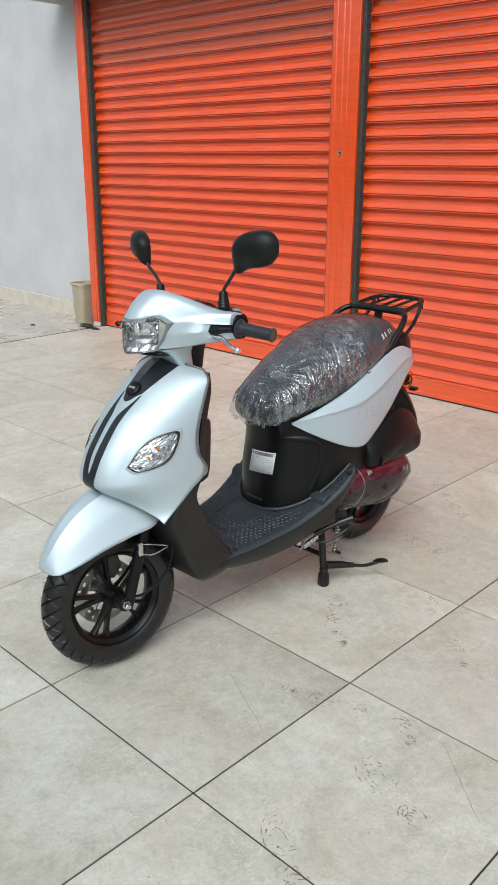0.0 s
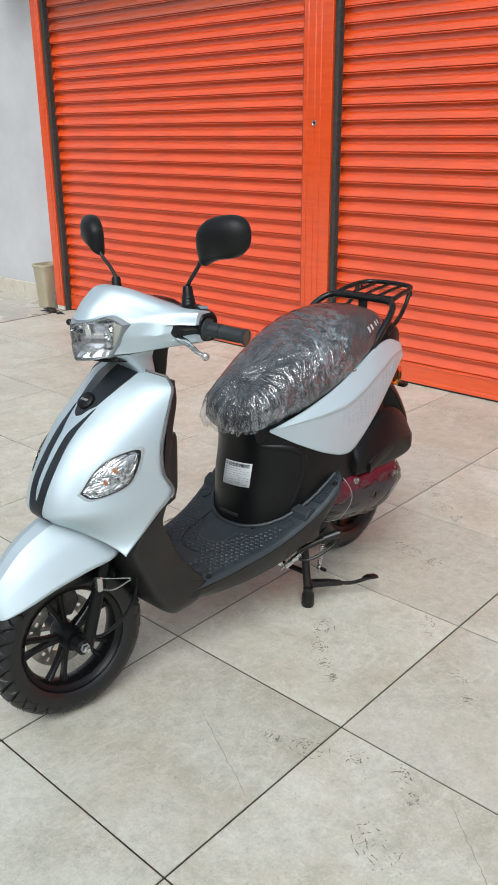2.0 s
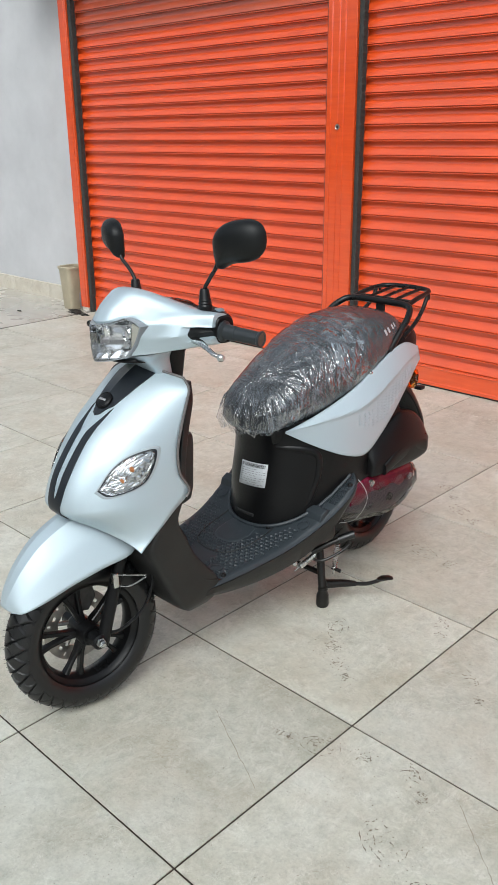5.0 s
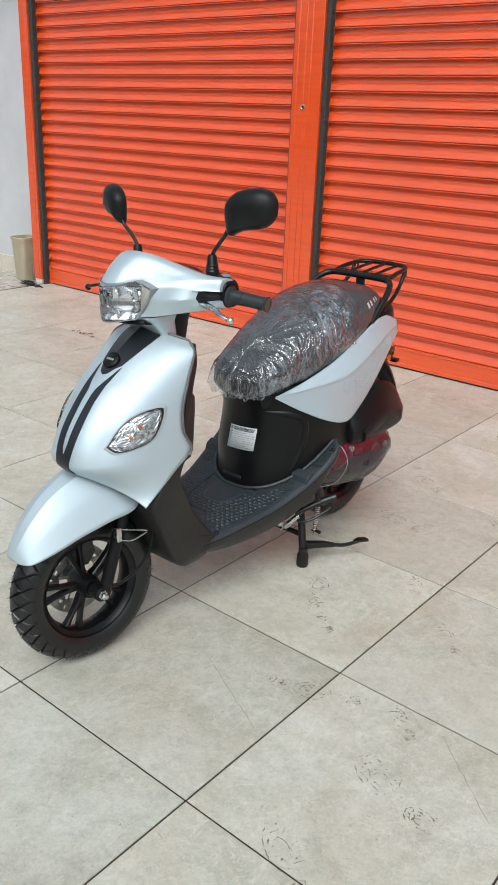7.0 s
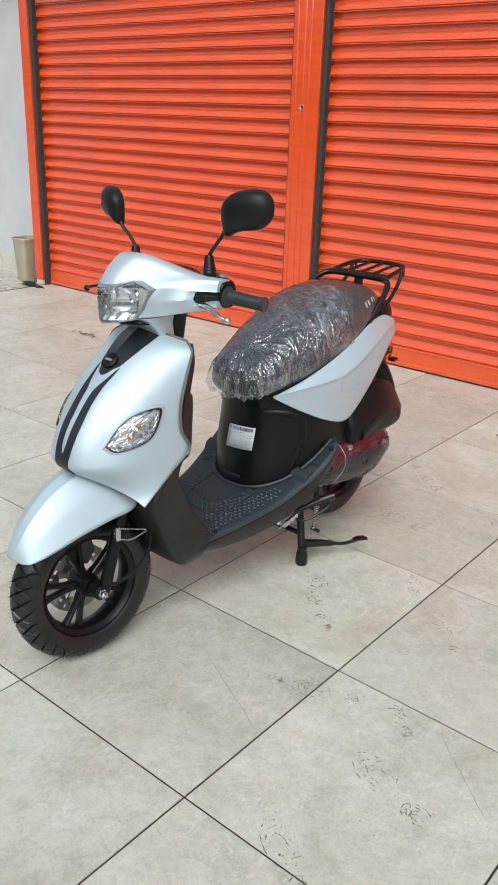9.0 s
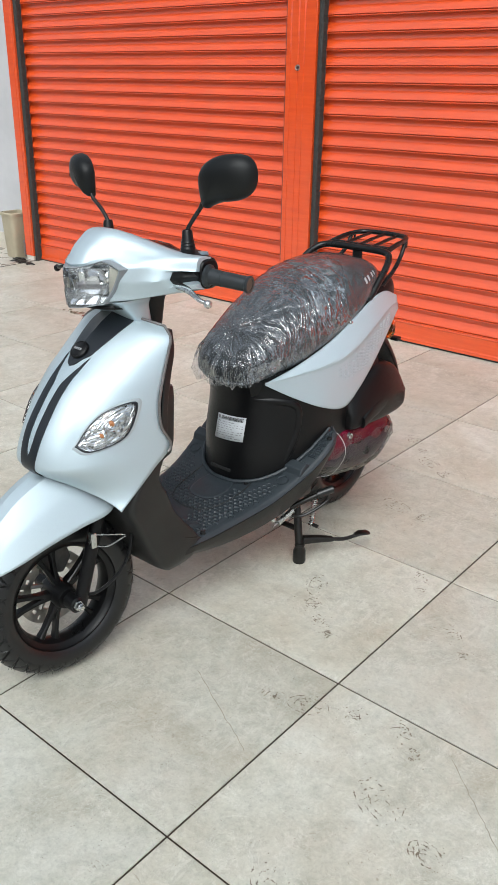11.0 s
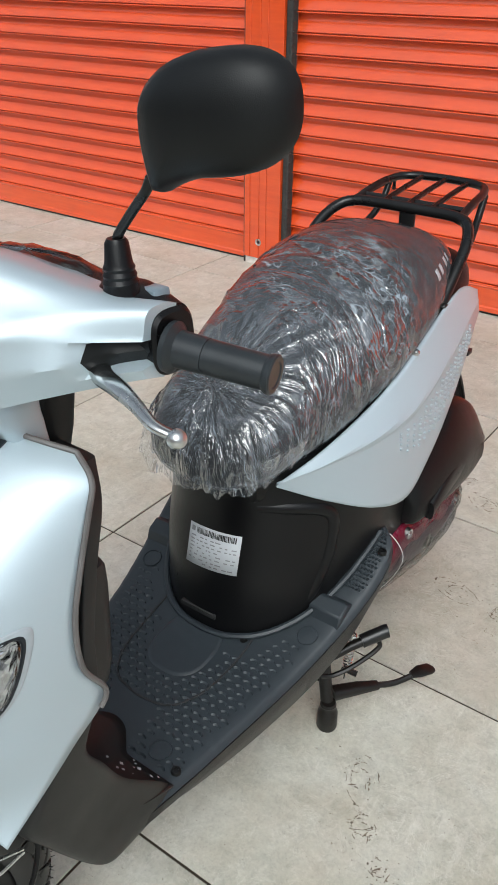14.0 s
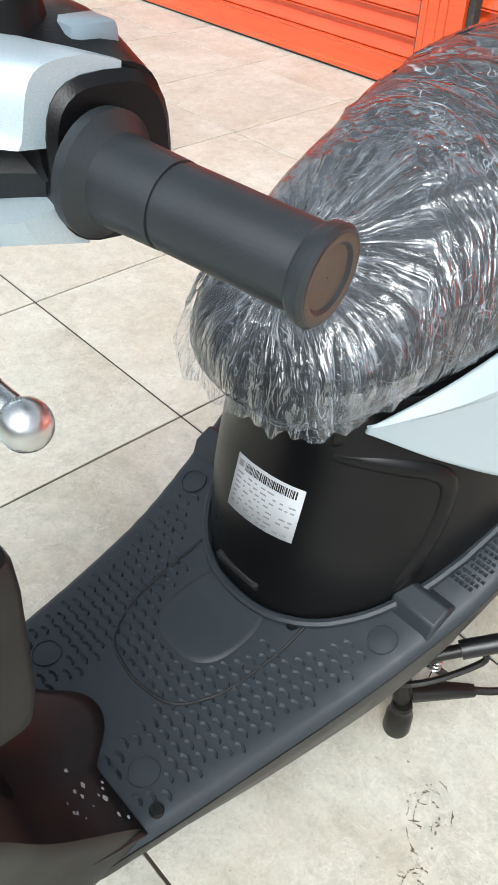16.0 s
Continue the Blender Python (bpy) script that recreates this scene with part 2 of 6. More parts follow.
def paving_material():
    k = Mat("worn_marble_paving")
    co, rnd = k.shifted()
    n = k.noise(1.6, 8, 0.65, k.mapped((0.5, 2.2, 1)), 0.8)
    k.put("Base Color", k.ramp(n, [(0.3, (0.34, 0.31, 0.26)), (0.55, (0.44, 0.41, 0.36)), (0.75, (0.5, 0.48, 0.43))]))
    k.put("Roughness", k.ramp(k.noise(2.5, 5), [(0.35, 0.12), (0.65, 0.4)]))
    k.bump(k.noise(40, 5), 0.08, 0.003)
    return k.m


def stone_material():
    k = Mat("travertine_skirting")
    co, rnd = k.shifted()
    n = k.noise(9, 8, 0.7, co, 0.5)
    pit = k.ramp(k.noise(45, 4, 0.7, co), [(0.6, 0.0), (0.7, 0.7)])
    base = k.ramp(n, [(0.3, (0.47, 0.42, 0.34)), (0.7, (0.62, 0.58, 0.5))])
    k.put("Base Color", k.mix(pit, base, (0.33, 0.28, 0.22))).put("Roughness", 0.75)
    k.bump(k.noise(40, 6, 0.7, co), 0.3, 0.005)
    return k.m


def rubber_material():
    k = Mat("tyre_rubber")
    dust = k.ramp(k.noise(25, 6, 0.7), [(0.55, 0.0), (0.85, 0.5)])
    k.put("Base Color", k.mix(dust, (0.008, 0.008, 0.0085), (0.026, 0.024, 0.023))).put("Roughness", 0.33).put("Specular IOR Level", 0.5)
    k.bump(k.noise(300, 3), 0.08, 0.002)
    return k.m


def deck_material():
    k = Mat("dark_grey_foot_deck_plastic")
    scuff = k.ramp(k.noise(16, 8, 0.72), [(0.55, 0.0), (0.85, 0.45)])
    k.put("Base Color", k.mix(scuff, (0.024, 0.031, 0.037), (0.066, 0.075, 0.083))).put("Roughness", 0.48)
    k.bump(k.noise(700, 2), 0.12, 0.001)
    return k.m


TILE = tile_material()
ORANGE = orange_material()
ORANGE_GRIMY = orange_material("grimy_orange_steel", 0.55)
PLASTER = plaster_material()
SILVER = silver_material()
PAVING = paving_material()
STONE = stone_material()
RUBBER = rubber_material()
DECK = deck_material()
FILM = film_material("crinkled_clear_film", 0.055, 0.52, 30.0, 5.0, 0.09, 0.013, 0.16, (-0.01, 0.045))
FILM_COVER = film_material("thin_clear_film", 0.0, 0.06, 9.0, 5.0, 0.08, 0.005, 0.008, (0.2, 0.1))
GROUT = simple("dark_grout", (0.040, 0.029, 0.020), 0.9, var=0.3, scale=12)
GROUND = simple("street_concrete", (0.30, 0.28, 0.26), 0.9, var=0.2, scale=3, bump=0.2, bscale=60)
PLASTIC = simple("black_plastic", (0.0045, 0.0045, 0.005), 0.36, var=0.15, scale=20, bump=0.12, bscale=900, spec=0.27)
PLASTIC_MATT = simple("matt_black_plastic", (0.0085, 0.0084, 0.0082), 0.47, var=0.2, scale=18, bump=0.12, bscale=1100, spec=0.5)
SHELL = simple("satin_black_shell", (0.006, 0.0066, 0.0068), 0.42, var=0.2, scale=18, bump=0.12, bscale=1100, spec=0.28)
STRIPE = simple("dark_slate_trim_plastic", (0.010, 0.013, 0.017), 0.34, var=0.1, scale=20, bump=0.04, bscale=900)
VINYL = simple("black_seat_vinyl", (0.008, 0.008, 0.009), 0.42, var=0.2, scale=30, bump=0.3, bscale=450, spec=0.3)
BLACK_STEEL = simple("black_powder_coated_steel", (0.006, 0.006, 0.006), 0.3, var=0.2, scale=25, bump=0.05, spec=0.35)
GREASY = simple("greasy_black_steel", (0.008, 0.007, 0.006), 0.38, var=0.4, scale=35, bump=0.2, bscale=150, spec=0.4)
RIM = simple("satin_black_alloy", (0.006, 0.006, 0.0065), 0.33, metal=0.2, var=0.2, scale=25, spec=0.35)
STEEL = simple("brushed_steel", (0.55, 0.55, 0.54), 0.28, metal=1.0, var=0.1, scale=60)
DISC = simple("disc_steel", (0.44, 0.42, 0.39), 0.40, metal=1.0, var=0.15, scale=60)
ZINC = simple("zinc_plated_steel", (0.62, 0.63, 0.62), 0.25, metal=1.0, var=0.1, scale=60)
CHROME = simple("chrome", (0.86, 0.87, 0.88), 0.06, metal=1.0, var=0.02, scale=20, bump=0, rvar=0.02)
LAMP_CHROME = simple("bright_lamp_coating", (0.92, 0.93, 0.94), 0.13, metal=0.85, var=0.03, scale=40, bump=0, rvar=0.03)
CHROME_DULL = simple("satin_chrome", (0.62, 0.63, 0.64), 0.16, metal=1.0, var=0.3, scale=120, bump=0)
SIGNAL_GREY = simple("light_grey_surround", (0.36, 0.40, 0.425), 0.4, var=0.1, scale=30)
# mauve and maroon hold the shutters' red reflection on the wrapped cover
BELT = simple("mauve_grey_cast_cover", (0.050, 0.030, 0.044), 0.34, metal=0.2, var=0.3, scale=14)
RED_REFLECTION = simple("red_reflection_paint", (0.16, 0.008, 0.030), 0.25, var=0.35, scale=25, bump=0)
ALLOY = simple("grey_cast_alloy", (0.30, 0.29, 0.30), 0.42, metal=0.7, var=0.15, scale=22)
CALIPER = simple("dark_grey_cast_iron", (0.085, 0.083, 0.080), 0.45, metal=0.5, var=0.25, scale=40)
GUIDE = simple("grey_brush_seal", (0.032, 0.032, 0.030), 0.8, var=0.35, scale=60)
BIN = simple("beige_bin_plastic", (0.40, 0.35, 0.25), 0.55, var=0.1, scale=9)
PAPER = simple("white_paper_label", (0.60, 0.62, 0.64), 0.5, var=0.03, scale=30, bump=0)
INK = simple("black_print", (0.02, 0.02, 0.02), 0.6, bump=0)
INK_GREY = simple("grey_print", (0.30, 0.30, 0.31), 0.6, bump=0)
LETTER = simple("white_print", (0.75, 0.75, 0.76), 0.5, bump=0)
LENS = clear_sheet("clear_lens")
LENS_AMBER = glass_material("amber_lens", (1.0, 0.42, 0.03), 0.08)
LENS_RED = glass_material("red_lens", (0.8, 0.03, 0.02), 0.08)
AMBER_BULB = simple("amber_bulb", (0.45, 0.17, 0.06), 0.2, bump=0)
MIRROR = simple("mirror_glass", (0.9, 0.9, 0.9), 0.02, metal=1.0, var=0.0, bump=0, rvar=0.01)
MUD = simple("dried_mud", (0.17, 0.135, 0.10), 0.95, var=0.4, scale=60)
GRIPRUB = simple("grip_rubber", (0.019, 0.023, 0.026), 0.42, var=0.15, scale=40, bump=0.1, bscale=700)
BROWN = simple("grip_end_rubber", (0.10, 0.075, 0.055), 0.6, var=0.2, scale=50)
WHITEPAINT = simple("chipped_pale_plaster", (0.6, 0.55, 0.5), 0.9, var=0.2, scale=50, bump=0.3, bscale=80)
BLUEGREY = simple("blue_grey_switch", (0.22, 0.28, 0.32), 0.35, bump=0)
LEAF = simple("dry_leaf", (0.14, 0.10, 0.06), 0.8, var=0.3, scale=80)
UNSEEN_WALL = simple("unseen_wall_render", (0.20, 0.18, 0.16), 0.9, var=0.2, scale=2, bump=0.2, bscale=40)
CONCRETE = simple("pale_concrete", (0.42, 0.40, 0.38), 0.85, var=0.15, scale=6, bump=0.2, bscale=60)


# ---- mesh helpers ----
V = Vector


def part(name, bm, material, parent=None, label="", flat=False, solid=0.0, xf=None, bevel=0.0, merge=True, face=None, sharp=38):
    """Link a bmesh as one mesh object, under a thing or a part when parent is given."""
    if merge:
        bmesh.ops.remove_doubles(bm, verts=bm.verts, dist=1e-5)
    bmesh.ops.recalc_face_normals(bm, faces=bm.faces)
    if face is not None and sum(f.normal.dot(V(face)) * f.calc_area() for f in bm.faces) < 0:
        bmesh.ops.reverse_faces(bm, faces=bm.faces)
    if xf is not None:
        bmesh.ops.transform(bm, matrix=xf, verts=bm.verts)
    root = parent
    while root is not None and root.parent is not None:
        root = root.parent
    if root is not None:
        bmesh.ops.translate(bm, vec=-root.location, verts=bm.verts)
    me = bpy.data.meshes.new(name)
    bm.to_mesh(me)
    bm.free()
    me.materials.append(material)
    if not flat:
        me.shade_smooth()
        me.set_sharp_from_angle(angle=radians(sharp))
    ob = new(name, me)
    if parent is not None:
        ob.parent = parent
    if solid:
        mod = ob.modifiers.new("solid", "SOLIDIFY")
        mod.thickness, mod.offset = solid, -1
    if bevel:
        mod = ob.modifiers.new("bevel", "BEVEL")
        mod.width, mod.segments, mod.limit_method, mod.angle_limit = bevel, 2, "ANGLE", radians(40)
    if label:
        ob["label"] = label
    return ob


def thing(name, at, label, category, group="", kind=""):
    ob = new(name)
    ob.location = at
    bpy.context.view_layer.update()
    return tagged(ob, label, category, group, kind)


def spline(keys, n):
    """n tuples along a Catmull-Rom curve through the keys."""
    k = [np.array(a, float) for a in keys]
    k = [2 * k[0] - k[1]] + k + [2 * k[-1] - k[-2]]
    out = []
    for i in range(n):
        t = i / (n - 1) * (len(k) - 3)
        j = min(int(t), len(k) - 4)
        u = t - j
        a, b, c, d = k[j:j + 4]
        out.append(0.5 * (2 * b + (c - a) * u + (2 * a - 5 * b + 4 * c - d) * u * u + (3 * b - a - 3 * c + d) * u ** 3))
    return out


def skin(bm, rows, ring=False, caps=False):
    """Quads between rows of points; ring closes each row, caps fills the first and last."""
    vs = [[bm.verts.new(p) for p in r] for r in rows]
    n = len(vs[0])
    for a, b in zip(vs, vs[1:]):
        for i in range(n if ring else n - 1):
            j = (i + 1) % n
            bm.faces.new((a[i], a[j], b[j], b[i]))
    if caps:
        bm.faces.new(vs[0])
        bm.faces.new(vs[-1])
    return vs


def tube(bm, pts, r, n=10, r2=None, caps=True):
    """A round bar along the points; r2: the radius at the far end."""
    pts = [V(p) for p in pts]
    rows, up = [], None
    for i, p in enumerate(pts):
        d = (pts[min(i + 1, len(pts) - 1)] - pts[max(i - 1, 0)]).normalized()
        if up is None:
            up = d.orthogonal().normalized()
        up = (up - d * up.dot(d)).normalized()
        side = d.cross(up)
        k = r if r2 is None else r + (r2 - r) * i / (len(pts) - 1)
        rows.append([p + (up * math.cos(a) + side * math.sin(a)) * k for a in [2 * math.pi * j / n for j in range(n)]])
    skin(bm, rows, True, caps)


def bent(keys, n=24):
    return [V(p) for p in spline(keys, n)]


def lathe(bm, profile, centre, n=48, axis="x"):
    """Turn a profile of (along the axis, radius) about an axis through centre."""
    rows = []
    for j in range(n):
        a = 2 * math.pi * j / n
        row = []
        for h, r in profile:
            c, s = r * math.cos(a), r * math.sin(a)
            row.append(V(centre) + (V((h, c, s)) if axis == "x" else V((c, h, s)) if axis == "y" else V((c, s, h))))
        rows.append(row)
    rows.append(rows[0])
    skin(bm, rows)


def block(bm, lo, hi, bevel=0.0, seg=2):
    b = bmesh.new()
    bmesh.ops.create_cube(b, size=1)
    lo, hi = V(lo), V(hi)
    for v in b.verts:
        v.co = V([lo[i] + (v.co[i] + 0.5) * (hi[i] - lo[i]) for i in range(3)])
    if bevel:
        bmesh.ops.bevel(b, geom=b.edges[:], offset=bevel, segments=seg, profile=0.5, affect="EDGES")
    me = bpy.data.meshes.new("tmp")
    b.to_mesh(me)
    b.free()
    bm.from_mesh(me)
    bpy.data.meshes.remove(me)


def prism(bm, outline, d0, d1, axis="y"):
    """A flat outline of (a, b) pairs pushed from d0 to d1 along an axis."""
    def at(p, d):
        return V((p[0], d, p[1])) if axis == "y" else V((d, p[0], p[1])) if axis == "x" else V((p[0], p[1], d))
    skin(bm, [[at(p, d0) for p in outline], [at(p, d1) for p in outline]], True, True)


def superring(n, p):
    """Points of a unit superellipse."""
    out = []
    for j in range(n):
        a = 2 * math.pi * j / n
        c, s = math.cos(a), math.sin(a)
        out.append((math.copysign(abs(c) ** (2 / p), c), math.copysign(abs(s) ** (2 / p), s)))
    return out


# ---- the forecourt: floor, paving, walls ----
X0, Y0, P = -1.13, 1.61, 0.6
EDGE = X0 - 8 * P - 0.014     # where the tiles meet the older paving
WALL = 4.42

bm = bmesh.new()
block(bm, (-400, -400, -0.35), (400, 400, -0.16))
tagged(part("ground", bm, GROUND), "grey street concrete reaching to the horizon", "ground", kind="structure")
bm = bmesh.new()
block(bm, (EDGE - 0.014, -2.3, -0.155), (4.9, WALL + 0.1, -0.0035))
floor = tagged(part("floor", bm, GROUT), "forecourt floor of beige glazed tiles with dark joints", "floor", kind="structure")
bm = bmesh.new()
block(bm, (-14.0, -2.3, -0.155), (EDGE - 0.015, WALL + 0.1, -0.006))
paving = tagged(part("paving", bm, GROUT), "older worn marble paving beside the tiled forecourt", "pavement", kind="structure")

bm = bmesh.new()
block(bm, (-14, WALL, -0.15), (-6.0, WALL + 0.25, 4.2))
tagged(part("wall_west", bm, PLASTER), "grey rendered wall with patchy pitted plaster", "wall", kind="structure")
bm = bmesh.new()
block(bm, (-6.0, WALL, 2.62), (4.9, WALL + 0.25, 4.2))
tagged(part("wall_over_shutters", bm, PLASTER), "grey rendered wall above the roller shutters", "wall", kind="structure")
bm = bmesh.new()
block(bm, (-6.48, 4.06, 2.63), (4.9, WALL - 0.003, 2.74), 0.008)
tagged(part("canopy", bm, CONCRETE), "pale concrete canopy slab over the shutters", "canopy", kind="structure")


# out of view: wall added so that low reflections turn darker
bm = bmesh.new()
block(bm, (-30, -14.3, -0.16), (30, -14.0, 4.5))
tagged(part("unseen_wall", bm, UNSEEN_WALL), "unseen plain grey-brown wall, added to darken low reflections", "wall", kind="structure")

# ---- roller shutters ----
PITCH = 0.0828


def slat_mesh(length, mat):
    bm = bmesh.new()
    # from the top: recessed flat, slope swelling outwards, narrow groove, rounded bead, undercut
    prof = [(0.0140, 0.0842), (0.0096, 0.0838), (0.0096, 0.0700), (0.0092, 0.0580), (0.0080, 0.0535)]
    prof += [tuple(p) for p in spline([(0.0055, 0.0495), (0.0000, 0.0410), (-0.0060, 0.0300), (-0.0108, 0.0195), (-0.0134, 0.0125)], 14)]
    prof += [(-0.0136, 0.0108), (-0.0120, 0.0100), (-0.0020, 0.0096), (-0.0020, 0.0056), (-0.0130, 0.0052)]
    prof += [(-0.0150, 0.0048), (-0.0163, 0.0038), (-0.0168, 0.0024), (-0.0163, 0.0010), (-0.0148, 0.0002), (0.0040, -0.0002), (0.0140, -0.0002)]
    skin(bm, [[V((x, y, z)) for y, z in prof] for x in (0, length)])
    back = [[V((x, 0.0155, z)) for z in (0.0, 0.084)] for x in (0, length)]
    skin(bm, back)
    bmesh.ops.recalc_face_normals(bm, faces=bm.faces)
    me = bpy.data.meshes.new("slat")
    bm.to_mesh(me)
    bm.free()
    me.materials.append(mat)
    me.shade_smooth()
    me.set_sharp_from_angle(angle=radians(25))
    return me


def roller_shutter(x0, x1, label, grimy_from=9.0):
    face = 4.31
    ob = thing("roller_shutter", (x0, face, 0), label, "roller shutter", "roller shutters")
    bm = bmesh.new()
    prism(bm, [(face - 0.020, 0.012), (face - 0.020, 0.030), (face - 0.014, 0.036), (face - 0.014, 0.112), (face - 0.019, 0.118),
               (face - 0.016, 0.124), (face + 0.012, 0.126), (face + 0.012, 0.012)], x0 + 0.004, x1 - 0.004, "x")
    part("bottom_rail", bm, ORANGE, ob, "flat orange steel bottom rail", bevel=0.0015)
    bm = bmesh.new()
    block(bm, (x0 + 0.01, face - 0.012, 0.001), (x1 - 0.01, face + 0.008, 0.014), 0.003)
    part("rubber_seal", bm, RUBBER, ob, "black rubber floor seal")
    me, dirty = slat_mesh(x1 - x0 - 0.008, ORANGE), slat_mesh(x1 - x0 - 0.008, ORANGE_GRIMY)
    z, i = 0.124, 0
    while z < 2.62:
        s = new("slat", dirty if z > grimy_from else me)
        s.parent = ob
        s.location = (0.004, random.uniform(-0.0006, 0.0006), z)
        s.rotation_euler = (radians(random.uniform(-0.7, 0.7)), radians(random.uniform(-0.02, 0.02)), 0)
        z += PITCH
    return ob


def shutter_post(x0, x1, name, label, ribs):
    ob = thing(name, (x0, 4.25, 0), label, "door post", "shutter posts")
    y = 4.245
    w = x1 - x0
    prof = [(x0, WALL), (x0, y)]
    for r in ribs:
        prof += [(x0 + w * r - 0.0035, y), (x0 + w * r - 0.0015, y + 0.005), (x0 + w * r + 0.0015, y + 0.005), (x0 + w * r + 0.0035, y)]
    prof += [(x1, y), (x1, WALL)]
    bm = bmesh.new()
    prism(bm, prof, 0.035, 2.6, "z")
    part("casing", bm, ORANGE, ob, bevel=0.0015)
    bm = bmesh.new()
    prism(bm, [(x0 + 0.004, WALL), (x0 + 0.004, y + 0.006), (x1 - 0.004, y + 0.006), (x1 - 0.004, WALL)], 0.0, 0.04, "z")
    part("footing", bm, WHITEPAINT, ob, "chipped pale plaster at the foot")
    return ob


def guide_rail(x0, x1):
    ob = thing("guide_rail", (x0, 4.27, 0), "dark grey shutter guide channel with brush seal", "guide rail", "shutter guides")
    bm = bmesh.new()
    prism(bm, [(x0, 4.262), (x0 + 0.006, 4.256), (x1 - 0.006, 4.256), (x1, 4.262), (x1, 4.30), (x0, 4.30)], 0.0, 2.6, "z")
    part("channel", bm, GUIDE, ob, bevel=0.001)
    bm = bmesh.new()
    z = 0.05
    while z < 2.58:
        tube(bm, [(x1 - 0.004, 4.262, z), (x1 + 0.004, 4.270, z + random.uniform(-0.004, 0.004))], 0.003, 5)
        z += 0.0414
    part("brush_seal", bm, GUIDE, ob, "worn bristle edge", merge=False)["kind"] = "stuff"
    return ob


LP0, LP1 = -6.055, -5.955
MP0, MP1 = -3.400, -3.195
left_post = shutter_post(LP0, LP1, "shutter_post", "narrow orange steel post beside the grey wall", [0.72])
mid_post = shutter_post(MP0, MP1, "shutter_post", "wide ribbed orange steel post with a round lock hole", [0.16, 0.42, 0.62])
guide_rail(LP1 + 0.002, LP1 + 0.042)
guide_rail(MP1 + 0.002, MP1 + 0.034)
guide_rail(MP0 - 0.016, MP0 - 0.002)
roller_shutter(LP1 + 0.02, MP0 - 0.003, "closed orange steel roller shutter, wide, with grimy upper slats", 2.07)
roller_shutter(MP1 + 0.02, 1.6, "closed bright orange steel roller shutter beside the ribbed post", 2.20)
guide_rail(1.602, 1.64)
shutter_post(1.645, 1.85, "shutter_post", "wide ribbed orange steel post", [0.16, 0.42, 0.62])
roller_shutter(1.87, 4.88, "closed orange steel roller shutter")

# lock hole and keyhole plate on the ribbed post
for zz, rr in ((1.445, 0.016), (0.115, 0.016)):
    bm = bmesh.new()
    lathe(bm, [(0.004, 0.001), (0.004, rr * 0.62), (-0.001, rr * 0.66), (-0.003, rr * 0.8), (-0.003, rr * 1.0), (0.0, rr * 1.06)], (MP0 + 0.085, 4.2442, zz), 20, "y")
    part("lock_rosette", bm, STEEL, mid_post, "worn round lock rosette")
    bm = bmesh.new()
    lathe(bm, [(-0.0012, 0.0004), (-0.0012, rr * 0.5), (0.001, rr * 0.55)], (MP0 + 0.085, 4.2442, zz), 16, "y")
    part("lock_hole", bm, INK, mid_post, "dark round lock hole")
bm = bmesh.new()
block(bm, (LP0 - 0.012, 4.236, 0.02), (LP0 + 0.002, 4.25, 0.15), 0.002)
part("hinge_leaf", bm, ALLOY, left_post, "dull metal strip at the foot")


# ---- bin by the wall ----
def waste_bin(x, y):
    ob = thing("waste_bin", (x, y, -0.003), "beige plastic waste bin standing by the wall", "waste bin")
    def ring(w, d, z, k):
        return [V((x + 0.70 * w * a, y + d * b, z * 0.96)) for a, b in superring(40, k)]
    bm = bmesh.new()
    rows = [ring(0.001, 0.001, 0, 5), ring(0.098, 0.075, 0.0, 5), ring(0.102, 0.078, 0.012, 5), ring(0.125, 0.095, 0.36, 5), ring(0.121, 0.091, 0.36, 5), ring(0.098, 0.074, 0.02, 5), ring(0.001, 0.001, 0.018, 5)]
    skin(bm, rows, True)
    part("body", bm, BIN, ob)
    bm = bmesh.new()
    skin(bm, [ring(0.125, 0.095, 0.352, 5), ring(0.133, 0.103, 0.352, 5), ring(0.135, 0.105, 0.372, 5), ring(0.128, 0.098, 0.378, 5), ring(0.121, 0.091, 0.374, 5), ring(0.121, 0.091, 0.355, 5)], True)
    part("rim", bm, BIN, ob, "rolled rim")
    return ob


waste_bin(-6.20, 4.275)


# ---- the scooter: coordinates are (sideways from its middle, along the floor, up) ----
AX = -1.708
scooter = thing("motor_scooter", (AX, 1.83, 0), "new silver and black motor scooter with film-wrapped seat, on stand", "motor scooter")
MOVE = Matrix.Translation((AX, 0, 0))
_pivot = V((0, 1.52, 0.85))
STEER = MOVE @ Matrix.Translation(_pivot) @ Matrix.Rotation(radians(-7.5), 4, V((0, 0.40, 0.917))) @ Matrix.Translation(-_pivot)


def sp(name, bm, mat, parent=None, label="", steer=False, **kw):
    return part(name, bm, mat, parent or scooter, label, xf=STEER if steer else MOVE, **kw)


def bolt(parent, at, r=0.008, axis="z", mat=None, steer=False, name="screw"):
    bm = bmesh.new()
    s = -1 if axis == "y" else 1
    lathe(bm, [(-0.004, r), (s * 0.001, r), (s * 0.003, r * 0.85), (s * 0.0034, r * 0.5), (s * 0.0016, r * 0.45), (s * 0.0014, 0.0003)], at, 14, axis)
    return sp(name, bm, mat or BLACK_STEEL, parent, steer=steer)


# wheels
WR = 0.212


